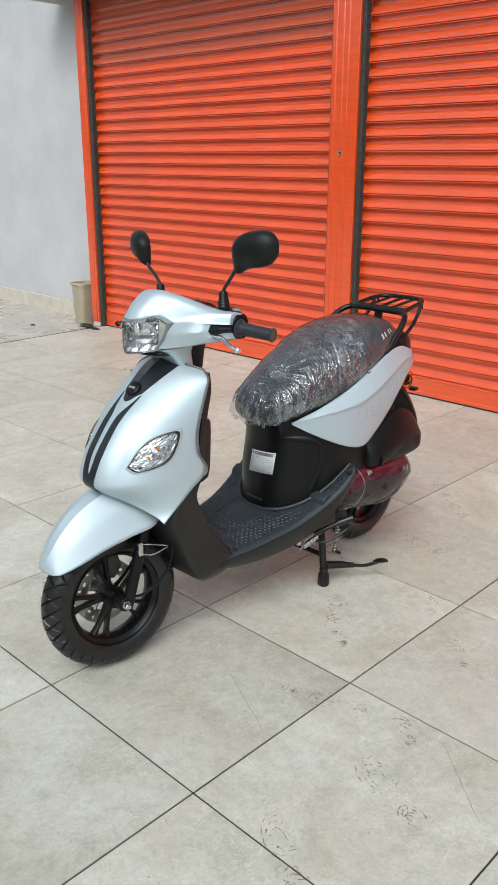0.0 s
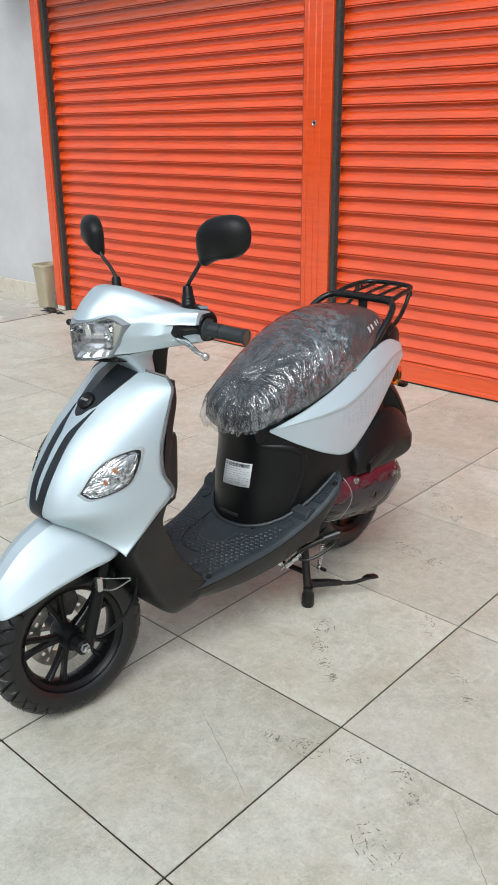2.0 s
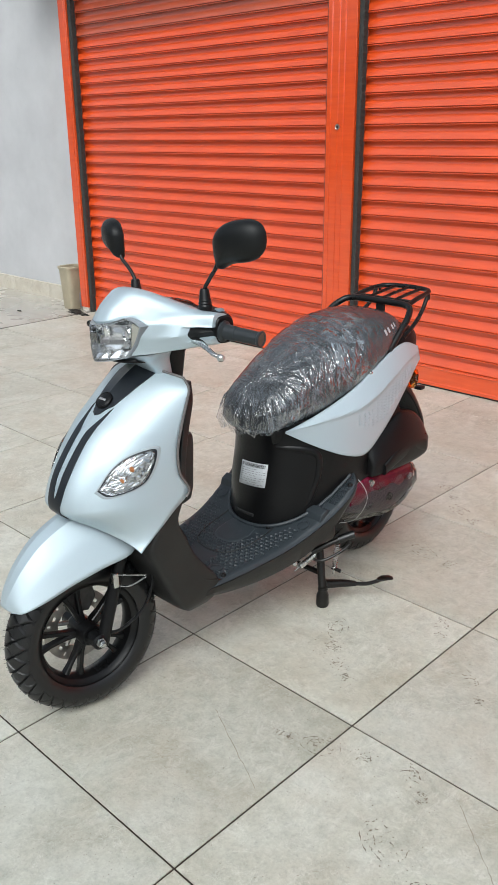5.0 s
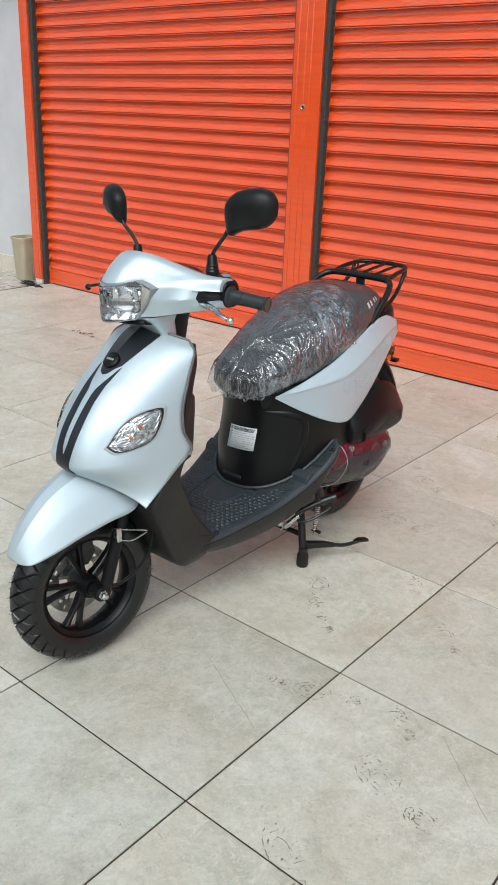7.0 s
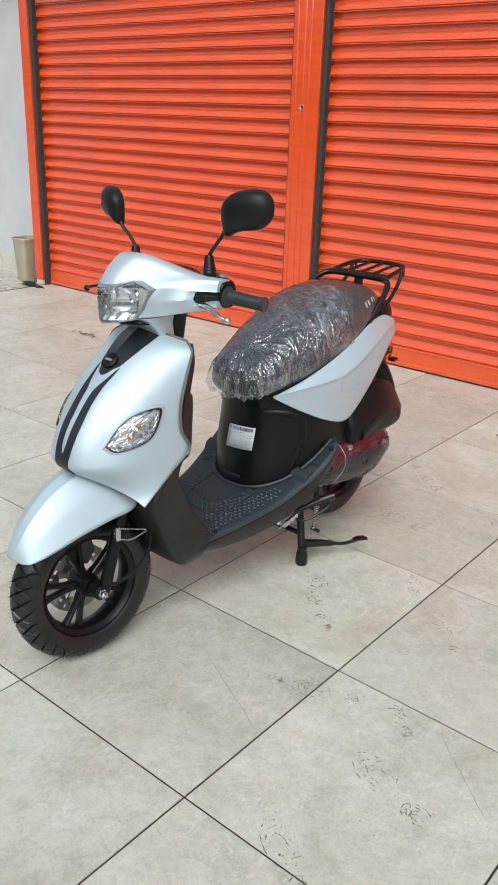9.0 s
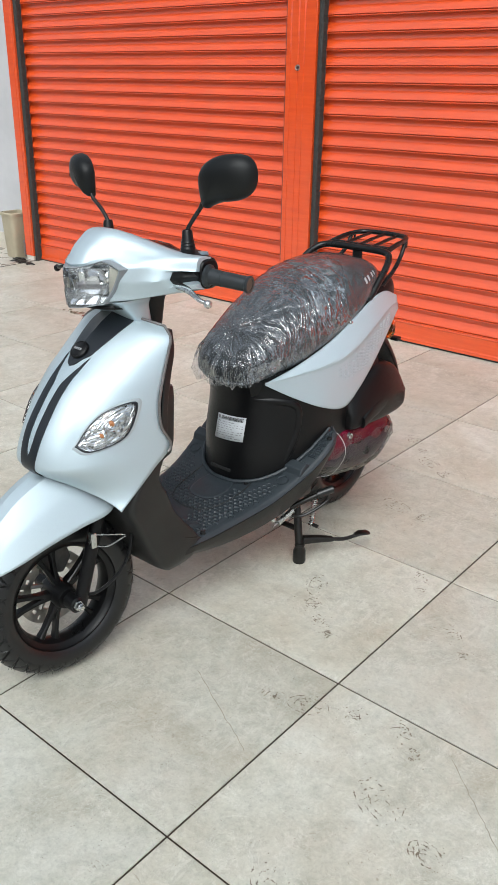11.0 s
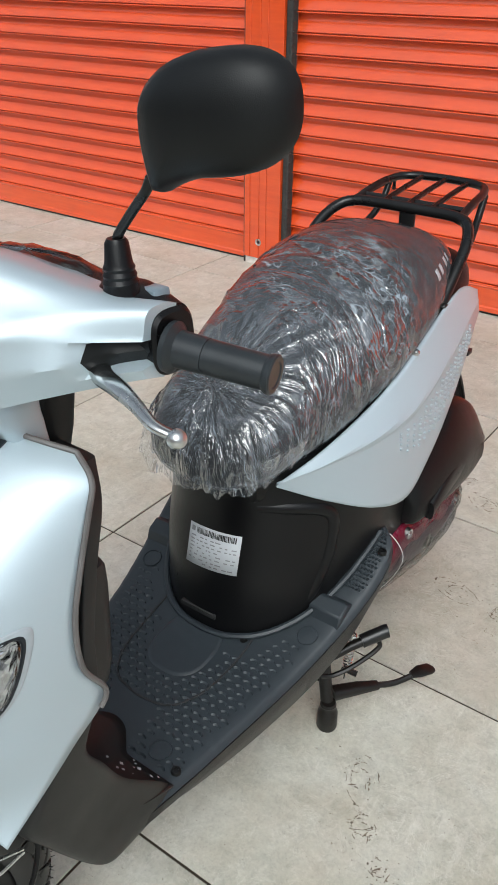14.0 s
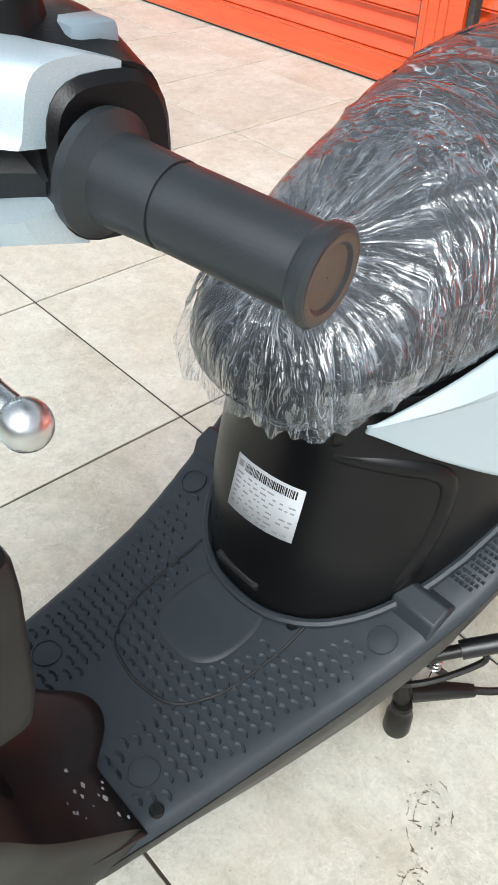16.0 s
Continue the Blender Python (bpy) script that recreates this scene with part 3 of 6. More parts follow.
def tyre(name, cy, cz, parent, steer, label):
    bm = bmesh.new()
    n, m, rows = 1080, 60, []
    for i in range(n):
        a = 2 * math.pi * i / n
        row = []
        for j in range(m):
            t = -1 + 2 * j / (m - 1)
            ph = t * radians(128)
            x = 0.047 * math.sin(ph) * (1.0 - 0.05 * math.cos(ph))
            r = WR - 0.043 + 0.043 * math.cos(ph)
            if abs(ph) < radians(82):
                # crossed diagonal grooves of the tread
                w = ph / radians(82)
                g = 0.0
                for sgn in (-1, 1):
                    k = (a * 32 / (2 * math.pi) + sgn * w * 1.15) % 1.0
                    d = min(k, 1 - k)
                    g = max(g, 1 - min(1, d / 0.07))
                r -= 0.0075 * min(1, g * 2.6)
            row.append(V((x, cy + r * math.cos(a), cz + r * math.sin(a))))
        rows.append(row)
    rows.append(rows[0])
    skin(bm, rows)
    ob = sp(name, bm, RUBBER, parent, label, steer, merge=True)
    # moulding nibs
    bm = bmesh.new()
    rnd = random.Random(5)
    for i in range(150):
        a = 2 * math.pi * i / 150
        for ph in (radians(58), radians(-58), radians(80), radians(25), radians(-25)):
            if rnd.random() < 0.55:
                e = ph + rnd.uniform(-0.1, 0.1)
                d = V((math.sin(e), math.cos(e) * math.cos(a), math.cos(e) * math.sin(a)))
                p = V((0.047 * math.sin(e), cy + (WR - 0.043 + 0.043 * math.cos(e)) * math.cos(a), cz + (WR - 0.043 + 0.043 * math.cos(e)) * math.sin(a)))
                if p.z + d.z * 0.006 > 0.002:
                    tube(bm, [p - d * 0.002, p + d * rnd.uniform(0.003, 0.007)], 0.0005, 3)
    nib = sp("rubber_nibs", bm, RUBBER, ob, "tiny moulding nibs of a new tyre", steer, merge=False)
    nib["kind"] = "stuff"
    return ob


def rim(cy, cz, steer, name, label):
    bm = bmesh.new()
    lathe(bm, [(-0.034, 0.150), (-0.036, 0.142), (-0.030, 0.139), (-0.024, 0.128), (-0.008, 0.122), (0.008, 0.122), (0.024, 0.128), (0.030, 0.139),
               (0.036, 0.142), (0.034, 0.150), (0.030, 0.146), (0.0, 0.130), (-0.030, 0.146), (-0.034, 0.150)], (0, cy, cz), 72)
    wheel = sp(name, bm, RIM, None, label, steer)
    for k in range(5):
        a0 = 2 * math.pi * k / 5 + 0.55
        for da in (-0.16, 0.16):
            bm = bmesh.new()
            rows = []
            for r, w, d, sh in ((0.026, 0.009, 0.014, 0.5), (0.06, 0.006, 0.011, 0.8), (0.10, 0.0058, 0.010, 1.0), (0.128, 0.009, 0.012, 1.1)):
                a = a0 + da * sh
                c = V((0, cy + r * math.cos(a), cz + r * math.sin(a)))
                tg = V((0, -math.sin(a), math.cos(a)))
                rows.append([c + tg * w * p + V((d * q, 0, 0)) for p, q in superring(10, 4)])
            skin(bm, rows, True, True)
            sp("spoke", bm, RIM, wheel, "", steer)
    bm = bmesh.new()
    lathe(bm, [(-0.045, 0.004), (-0.045, 0.026), (-0.030, 0.032), (0.0, 0.03), (0.030, 0.032), (0.045, 0.026), (0.045, 0.004)], (0, cy, cz), 32)
    sp("hub", bm, RIM, wheel, "", steer)
    return wheel


FY, FZ = 1.217, 0.2125
front_wheel = rim(FY, FZ, True, "front_wheel", "black five-spoke cast front wheel")
tyre("tyre", FY, FZ, front_wheel, True, "new black tyre with crossed diamond tread")
# slotted brake disc on the far side of the hub
bm = bmesh.new()
dn = 80
for r0, r1 in ((0.058, 0.070), (0.070, 0.079), (0.079, 0.089), (0.089, 0.098)):
    for i in range(dn):
        if (r0 == 0.070 and i % 8 in (0, 1)) or (r0 == 0.079 and i % 8 == 4):
            continue
        q = []
        for x in (-0.036, -0.0325):
            q.append([V((x, FY + r * math.cos(b), FZ + r * math.sin(b))) for r, b in ((r0, 2 * math.pi * i / dn), (r1, 2 * math.pi * i / dn), (r1, 2 * math.pi * (i + 1) / dn), (r0, 2 * math.pi * (i + 1) / dn))])
        skin(bm, q, True, True)
for k in range(5):
    a = 2 * math.pi * k / 5
    tube(bm, [(-0.034, FY + 0.02 * math.cos(a), FZ + 0.02 * math.sin(a)), (-0.034, FY + 0.062 * math.cos(a + 0.25), FZ + 0.062 * math.sin(a + 0.25))], 0.006, 6)
sp("brake_disc", bm, DISC, front_wheel, "slotted steel brake disc", True)

# front fork and axle
for side in (1, -1):
    bm = bmesh.new()
    lo, hi = V((0.074 * side, FY + 0.012, FZ - 0.012)), V((0.074 * side, FY + 0.118, FZ + 0.29))
    d = (hi - lo).normalized()
    tube(bm, [lo - d * 0.004, lo, lo + d * 0.02, lo + d * 0.16, lo + d * 0.165, hi], 0.0165, 16)
    leg = sp("fork_leg", bm, PLASTIC, None, "black fork leg", True)
    bm = bmesh.new()
    lathe(bm, [(0.050 * side, 0.020), (0.086 * side, 0.020), (0.090 * side, 0.014)], (0, FY, FZ), 20)
    sp("axle_clamp", bm, PLASTIC, leg, "", True)
bm = bmesh.new()
tube(bm, [(-0.095, FY, FZ), (0.10, FY, FZ)], 0.006, 10)
axle = sp("axle", bm, ZINC, None, "zinc plated front axle", True)
bm = bmesh.new()
lathe(bm, [(0.088, 0.003), (0.088, 0.013), (0.091, 0.013), (0.091, 0.0105), (0.101, 0.0105), (0.103, 0.008), (0.108, 0.006), (0.108, 0.001)], (0, FY, FZ), 6)
sp("axle_nut", bm, ZINC, axle, "shiny hexagon nut", True)
# caliper on the far leg, cables on the near leg
bm = bmesh.new()
prism(bm, [(FY - 0.03, FZ + 0.05), (FY + 0.03, FZ + 0.035), (FY + 0.055, FZ + 0.07), (FY + 0.045, FZ + 0.115), (FY - 0.005, FZ + 0.12), (FY - 0.03, FZ + 0.09)], -0.058, -0.02, "x")
sp("brake_caliper", bm, CALIPER, None, "dark grey brake caliper with small holes", True, bevel=0.004)
bm = bmesh.new()
block(bm, (0.080, FY + 0.050, FZ + 0.135), (0.096, FY + 0.066, FZ + 0.175), 0.003)
clip = sp("cable_clip", bm, ZINC, None, "bent zinc cable bracket", True)
for dz, e in ((0.170, 0.150), (0.140, 0.145)):
    bm = bmesh.new()
    tube(bm, bent([(0.09, FY + 0.058, FZ + dz), (0.105, FY + 0.09, FZ + dz - 0.006), (0.11, FY + 0.135, FZ + e)], 10), 0.0022, 6)
    sp("bracket_wire", bm, ZINC, clip, "", True)
bm = bmesh.new()
tube(bm, bent([(0.070, FY + 0.02, FZ + 0.012), (0.100, FY + 0.055, FZ + 0.022), (0.107, FY + 0.12, FZ + 0.06), (0.106, FY + 0.155, FZ + 0.13), (0.095, FY + 0.15, FZ + 0.21)], 26), 0.0042, 8)
sp("speedometer_cable", bm, PLASTIC, None, "thin black cable", True)
bm = bmesh.new()
tube(bm, bent([(-0.05, FY - 0.05, FZ + 0.01), (-0.045, FY - 0.075, FZ - 0.03), (-0.04, FY - 0.06, FZ - 0.055)], 10), 0.003, 6)
sp("bleed_hose", bm, simple("yellow_tag", (0.5, 0.42, 0.12), 0.5), None, "short yellowish bleed tag", True)

# front fender: crown line and lower edge from tip to tail
def fender_at(s, t):
    w, yc, zc, ye, ze = FEND[min(int(round(s * (len(FEND) - 1))), len(FEND) - 1)]
    a = abs(t)
    # flat crown, shoulder and a steep flank, with crisp edges between
    g = 0.25 * a if a < 0.26 else 0.065 + 1.10 * (a - 0.26) if a < 0.62 else 0.461 + 1.418 * (a - 0.62)
    lat = w * math.copysign(a ** 0.85, t)
    return V((lat, yc + (ye - yc) * g, zc + (ze - zc) * g))


FEND = spline([(0.034, 1.014, 0.358, 1.024, 0.350), (0.060, 1.030, 0.398, 1.044, 0.352), (0.080, 1.066, 0.452, 1.098, 0.372), (0.094, 1.122, 0.505, 1.165, 0.398),
               (0.104, 1.195, 0.542, 1.240, 0.418), (0.112, 1.270, 0.562, 1.318, 0.436), (0.090, 1.340, 0.560, 1.352, 0.475)], 40)
bm = bmesh.new()
_ft = [*np.linspace(0, 0.26, 6), *np.linspace(0.26, 0.62, 7)[1:], *np.linspace(0.62, 1.0, 8)[1:]]
_ft = [-t for t in reversed(_ft[1:])] + _ft
skin(bm, [[fender_at(i / 39, t) for t in _ft] for i in range(40)])
fender = sp("front_fender", bm, SILVER, None, "silver painted front fender", True, solid=0.004, face=(0, -0.5, 1), sharp=12)
# black strip stands in for the shaded gap below the apron
bm = bmesh.new()
skin(bm, [[fender_at(0.80 + 0.2 * i / 8, -0.72 + 1.44 * j / 16) + V((0, 0.004, 0.010)) for j in range(17)] for i in range(9)])
sp("fender_gap", bm, PLASTIC, fender, "black strip put in for the dark gap between fender and apron", True, solid=0.004, face=(0, -0.5, 1))
# dark shield behind the wheel
bm = bmesh.new()
rows = []
for y, z, w, h in ((1.375, 0.46, 0.085, 0.05), (1.395, 0.40, 0.09, 0.05), (1.425, 0.33, 0.092, 0.05), (1.46, 0.27, 0.095, 0.045), (1.50, 0.235, 0.09, 0.03)):
    rows.append([V((w * a, y + 0.04 * b, z + h * 0.6 * b)) for a, b in superring(24, 3)])
skin(bm, rows, True, True)
sp("wheel_shield", bm, PLASTIC, None, "black plastic shield behind the front wheel")


# apron (front leg shield): middle line and outer edge, from the chin up
APRON = spline([(1.184, 0.550, 0.160, 1.293, 0.463), (1.165, 0.575, 0.168, 1.338, 0.503), (1.170, 0.608, 0.175, 1.388, 0.547), (1.188, 0.650, 0.180, 1.437, 0.590), (1.215, 0.690, 0.173, 1.415, 0.642),
                (1.252, 0.735, 0.166, 1.418, 0.700), (1.302, 0.781, 0.160, 1.440, 0.760), (1.352, 0.824, 0.155, 1.462, 0.808), (1.398, 0.858, 0.148, 1.477, 0.836), (1.440, 0.880, 0.120, 1.486, 0.856)], 64)


def apron_at(s, t, lift=0.0):
    f = min(max(s, 0), 1) * (len(APRON) - 1)
    i = min(int(f), len(APRON) - 2)
    yc, zc, w, ye, ze = APRON[i] + (APRON[i + 1] - APRON[i]) * (f - i)
    a = min(abs(t), 1.0)
    g = (0.56 * a ** 1.8 + 0.44 * a ** 6) * min(1.0, a / 0.5) ** 0.7
    k = min(1.0, s / (0.05 + 0.25 * a))
    k = k * k * (3 - 2 * k)
    g = (1 - k) * (0.35 * a + 0.65 * a ** 1.5) + k * g
    k = min(1.0, max(0.0, (s - 0.62) / 0.38))
    g = (1 - k) * g + k * (0.75 * a ** 0.8 + 0.25 * a ** 4)
    p = V((w * t, yc + (ye - yc) * g, zc + (ze - zc) * g))
    # lower facet, tucked in below a crease that rises towards the sides
    d = 0.015 + 0.25 * a ** 1.15 - s
    fold = 0.5 * (d + math.sqrt(d * d + 0.00006)) * min(1.0, 3.0 * a) * (1 - a ** 3)
    p.y += 0.13 * fold
    if lift:
        e = 0.004
        a = apron_at(min(s + e, 1), t) - apron_at(max(s - e, 0), t)
        b = apron_at(s, t + e) - apron_at(s, t - e)
        nrm = b.cross(a).normalized()
        if nrm.y > 0:
            nrm = -nrm
        p += nrm * lift
    return p


bm = bmesh.new()
skin(bm, [[apron_at(i / 150, -1 + 2 * j / 100) for j in range(101)] for i in range(151)])
apron = sp("front_apron", bm, SILVER, None, "silver painted front apron", solid=0.005, face=(0, -1, 0), sharp=40)
# grey piping along the top and sides of the apron
bm = bmesh.new()
tube(bm, [apron_at(s, 1.0, 0.0015) for s in np.linspace(0.30, 1.0, 40)] + [apron_at(1.0, t, 0.0015) for t in np.linspace(0.95, -0.95, 24)] + [apron_at(s, -1.0, 0.0015) for s in np.linspace(1.0, 0.30, 40)], 0.0033, 8)
sp("apron_edging", bm, simple("grey_edging", (0.12, 0.112, 0.108), 0.42), apron, "dark grey edging strip")


def apron_patch(name, mat, f0, f1, s0, s1, lift, label, n=40, m=10):
    """A raised panel on the apron between two border curves t = f(s)."""
    bm = bmesh.new()
    rows, base = [], []
    for i in range(n + 1):
        s = s0 + (s1 - s0) * i / n
        a, b = f0(s), f1(s)
        rows.append([apron_at(s, a, -0.001)] + [apron_at(s, a + (b - a) * j / m, lift * min(1.0, 1.0 if 0 < i < n else 0.2)) for j in range(m + 1)] + [apron_at(s, b, -0.001)])
    skin(bm, rows)
    return sp(name, bm, mat, apron, label)


def lerp(a, b, t):
    t = min(max(t, 0), 1)
    return a + (b - a) * t


def steps(s, keys):
    """Straight pieces between (s, value) keys."""
    for (a, u), (b, v) in zip(keys, keys[1:]):
        if s <= b:
            return lerp(u, v, (s - a) / (b - a))
    return keys[-1][1]


def yoke(s):
    return steps(s, [(0.662, 0.0), (0.667, 0.055), (0.680, 0.095), (0.70, 0.135), (0.72, 0.215), (0.79, 0.295), (0.85, 0.345), (0.97, 0.45), (1.0, 0.475)])


apron_patch("trim_panel", STRIPE, lambda s: -yoke(s), lambda s: yoke(s), 0.6622, 0.995, 0.0025, "dark slate triangular trim panel", 40, 16)


def stripe_out(s):
    return steps(s, [(0.0, 0.105), (0.10, 0.130), (0.22, 0.155), (0.40, 0.178), (0.53, 0.182), (0.62, 0.200), (0.715, 0.236)])


def stripe_in(s):
    return min(stripe_out(s) - 0.001, steps(s, [(0.0, 0.0), (0.205, 0.0), (0.22, 0.025), (0.28, 0.045), (0.50, 0.058), (0.585, 0.070), (0.655, 0.165), (0.715, 0.234)]))


for sg in (1, -1):
    apron_patch("trim_stripe", STRIPE, lambda s: sg * stripe_in(s), lambda s: sg * stripe_out(s), 0.004, 0.713, 0.0025, "dark slate stripe")
# badge
bm = bmesh.new()
bc = apron_at(0.735, 0.0, 0.002)
bn = (apron_at(0.735, 0.0, 0.01) - apron_at(0.735, 0.0, 0.0001)).normalized()
bmat = bn.to_track_quat("Z", "Y").to_matrix().to_4x4()
lathe(bm, [(-0.002, 0.0235), (0.003, 0.0235), (0.005, 0.0215), (0.0035, 0.0195), (0.0045, 0.018), (0.006, 0.0003)], (0, 0, 0), 36, "z")
bmesh.ops.transform(bm, matrix=Matrix.Translation(bc) @ bmat, verts=bm.verts)
badge = sp("round_badge", bm, PLASTIC, apron, "round glossy black badge")
bm = bmesh.new()
for k in range(4):
    block(bm, (-0.0125 + k * 0.0065, -0.0030, 0.0062), (-0.0083 + k * 0.0065, 0.0030, 0.0068))
bmesh.ops.transform(bm, matrix=Matrix.Translation(bc) @ bmat, verts=bm.verts)
sp("badge_mark", bm, INK_GREY, badge, "pale raised mark", flat=True)


# front turn signals: almond shaped, let into the apron
_key = [(0.312, 0.525), (0.292, 0.64), (0.345, 0.775), (0.43, 0.865), (0.535, 0.895), (0.548, 0.845), (0.49, 0.68), (0.40, 0.575)]
_alm = spline(_key + _key[:1], 41)


def almond(k, sg):
    """Outline point k (0..1) in apron coordinates (s, t)."""
    s, t = _alm[int(round(k * 40))]
    return s, sg * t


for sg in (1, -1):
    ring = [almond(i / 40, sg) for i in range(40)]
    cs, ct = sum(p[0] for p in ring) / 40, sum(p[1] for p in ring) / 40

    def inner(q, f):
        return (cs + (q[0] - cs) * f, ct + (q[1] - ct) * f)
    bm = bmesh.new()
    skin(bm, [[apron_at(*inner(q, f), h) for q in ring] for f, h in ((1.15, 0.0003), (1.12, 0.0022), (1.045, 0.0026))], True)
    signal = sp("turn_signal", bm, SIGNAL_GREY, apron, "clear almond-shaped turn signal with grey surround")
    bm = bmesh.new()
    skin(bm, [[apron_at(*inner(q, f), h) for q in ring] for f, h in ((1.050, 0.0020), (1.040, 0.0034), (1.005, 0.0034), (0.985, 0.001))], True)
    sp("gasket", bm, STRIPE, signal, "thin dark rim")
    bm = bmesh.new()
    rnd = random.Random(31)
    skin(bm, [[apron_at(*inner(q, f), 0.0012 + (rnd.uniform(-0.0007, 0.0010) if 0.05 < f < 0.97 else 0.0)) for q in (ring[int(f * 57) % 3:] + ring[:int(f * 57) % 3])] for f in (1.0, 0.93, 0.85, 0.75, 0.66, 0.56, 0.46, 0.36, 0.26, 0.14, 0.02)], True)
    refl = sp("reflector", bm, CHROME_DULL, signal, "faceted chrome reflector", flat=True)
    for du, dv, rb in ((0.035, 0.035, 0.0075), (-0.035, -0.03, 0.0058)):
        bm = bmesh.new()
        bmesh.ops.create_uvsphere(bm, u_segments=14, v_segments=8, radius=rb)
        bmesh.ops.transform(bm, matrix=Matrix.Translation(apron_at(cs + du, ct + sg * dv, 0.003)) @ Matrix.Diagonal((1.2, 0.6, 0.9, 1)), verts=bm.verts)
        sp("bulb", bm, AMBER_BULB, signal, "amber bulb")
    bm = bmesh.new()
    skin(bm, [[apron_at(*inner(q, f), h) for q in ring] for f, h in ((0.985, 0.002), (0.96, 0.0065), (0.8, 0.0095), (0.4, 0.012), (0.02, 0.0125))], True)
    lens = sp("lens", bm, LENS, signal, "clear lens")
    lens.visible_shadow = False


# lower fairing and inner leg shield (one black tub), by height
TUB = [(1.462, 1.548, 0.126, 0.206), (1.432, 1.568, 0.143, 0.232), (1.400, 1.570, 0.1525, 0.280), (1.348, 1.487, 0.158, 0.380), (1.316, 1.447, 0.166, 0.455),
       (1.345, 1.416, 0.170, 0.515), (1.405, 1.438, 0.172, 0.586), (1.424, 1.448, 0.164, 0.66), (1.446, 1.472, 0.154, 0.74), (1.468, 1.494, 0.146, 0.80), (1.484, 1.506, 0.128, 0.846)]
bm = bmesh.new()
rows = []
for yf, yb, w, z in spline(TUB, 46):
    cy, ry = (yf + yb) / 2, (yb - yf) / 2
    # hollow behind, between the two side walls
    dep = steps(z, [(0.20, 0.0), (0.262, 0.0), (0.290, 0.075), (0.34, 0.075), (0.40, 0.060), (0.47, 0.035), (0.53, 0.0), (0.9, 0.0)])
    rows.append([V((w * a, cy + ry * b - (dep * min(1.0, max(0.0, (0.955 - abs(a)) / 0.05)) if b > 0.5 else 0.0), z)) for a, b in superring(96, 9)])
skin(bm, rows, True, True)
sp("leg_shield", bm, PLASTIC_MATT, None, "matt black inner leg shield and lower fairing")
# foot of the inner shield lying over the front of the deck
bm = bmesh.new()
rows = []
for f, z in ((0.0, 0.2765), (0.1, 0.282), (0.25, 0.288), (0.45, 0.299), (0.7, 0.335), (1.0, 0.43)):
    row = []
    for t in np.linspace(-1, 1, 41):
        a = abs(t) * 0.154
        yb = 1.607 - 0.014 * (a / 0.034) ** 2 if a < 0.034 else 1.593 - 0.028 * min(1.0, (a - 0.034) / 0.026) if a < 0.062 else 1.564
        row.append(V((t * 0.154, yb + (1.43 - yb) * f, z + 0.006 * (1 - (1 - f) ** 2) * abs(t) ** 4)))
    rows.append(row)
skin(bm, rows)
foot = sp("shield_foot", bm, PLASTIC_MATT, None, "black foot of the inner shield, scuffed with mud", solid=0.004, face=(0, 0, 1))
bm = bmesh.new()
rnd = random.Random(17)
for k in range(16):
    x, y = rnd.uniform(0.05, 0.145), rnd.uniform(1.505, 1.56)
    f = (1.564 - y) / (1.564 - 1.43)
    z = 0.2765 + 0.05 * f + 0.006 * (1 - (1 - f) ** 2) * (x / 0.15) ** 4 + 0.0045
    s, a = rnd.uniform(0.001, 0.004), rnd.uniform(0, 3)
    lo = [V((x + s * rnd.uniform(0.5, 1.6) * math.cos(a + q), y + 0.6 * s * rnd.uniform(0.5, 1.3) * math.sin(a + q), z)) for q in (0, 1.3, 2.5, 3.8, 5.0)]
    skin(bm, [lo, [p + V((0, 0, 0.0006)) for p in lo]], True, True)
mudf = sp("mud_flecks", bm, INK_GREY, foot, "pale dried mud flecks", flat=True, merge=False)
mudf["kind"] = "stuff"
# knee pocket bulge behind the apron
for sg in (1, -1):
    bm = bmesh.new()
    rows = []
    for z, d, w in ((0.530, 0.010, 0.020), (0.540, 0.030, 0.026), (0.57, 0.036, 0.030), (0.62, 0.039, 0.030), (0.68, 0.042, 0.030), (0.706, 0.041, 0.029), (0.713, 0.038, 0.027), (0.7135, 0.032, 0.0215), (0.706, 0.030, 0.020), (0.650, 0.028, 0.019), (0.648, 0.002, 0.002)):
        rows.append([V((sg * 0.108 + w * a, 1.462 + d * b, z)) for a, b in superring(28, 4)])
    skin(bm, rows, True, True)
    sp("knee_pocket", bm, PLASTIC_MATT, None, "black glove pocket on the inner shield")


# foot deck: half width and height along the scooter
DECKS = [(1.515, 0.148, 0.272, 0.226), (1.60, 0.160, 0.274, 0.212), (1.70, 0.175, 0.284, 0.206), (1.80, 0.192, 0.300, 0.214), (1.88, 0.208, 0.326, 0.235), (1.96, 0.224, 0.362, 0.280), (2.02, 0.232, 0.397, 0.335), (2.06, 0.229, 0.422, 0.378), (2.085, 0.214, 0.437, 0.405), (2.10, 0.192, 0.446, 0.422)]
DECK_END = 2.10     # where the deck runs out beside the pedestal


def deck_at(y):
    f = (y - 1.515) / (DECK_END - 1.515)
    k = DK[min(max(int(round(f * 200)), 0), 200)]
    return k[1], k[2], k[3]


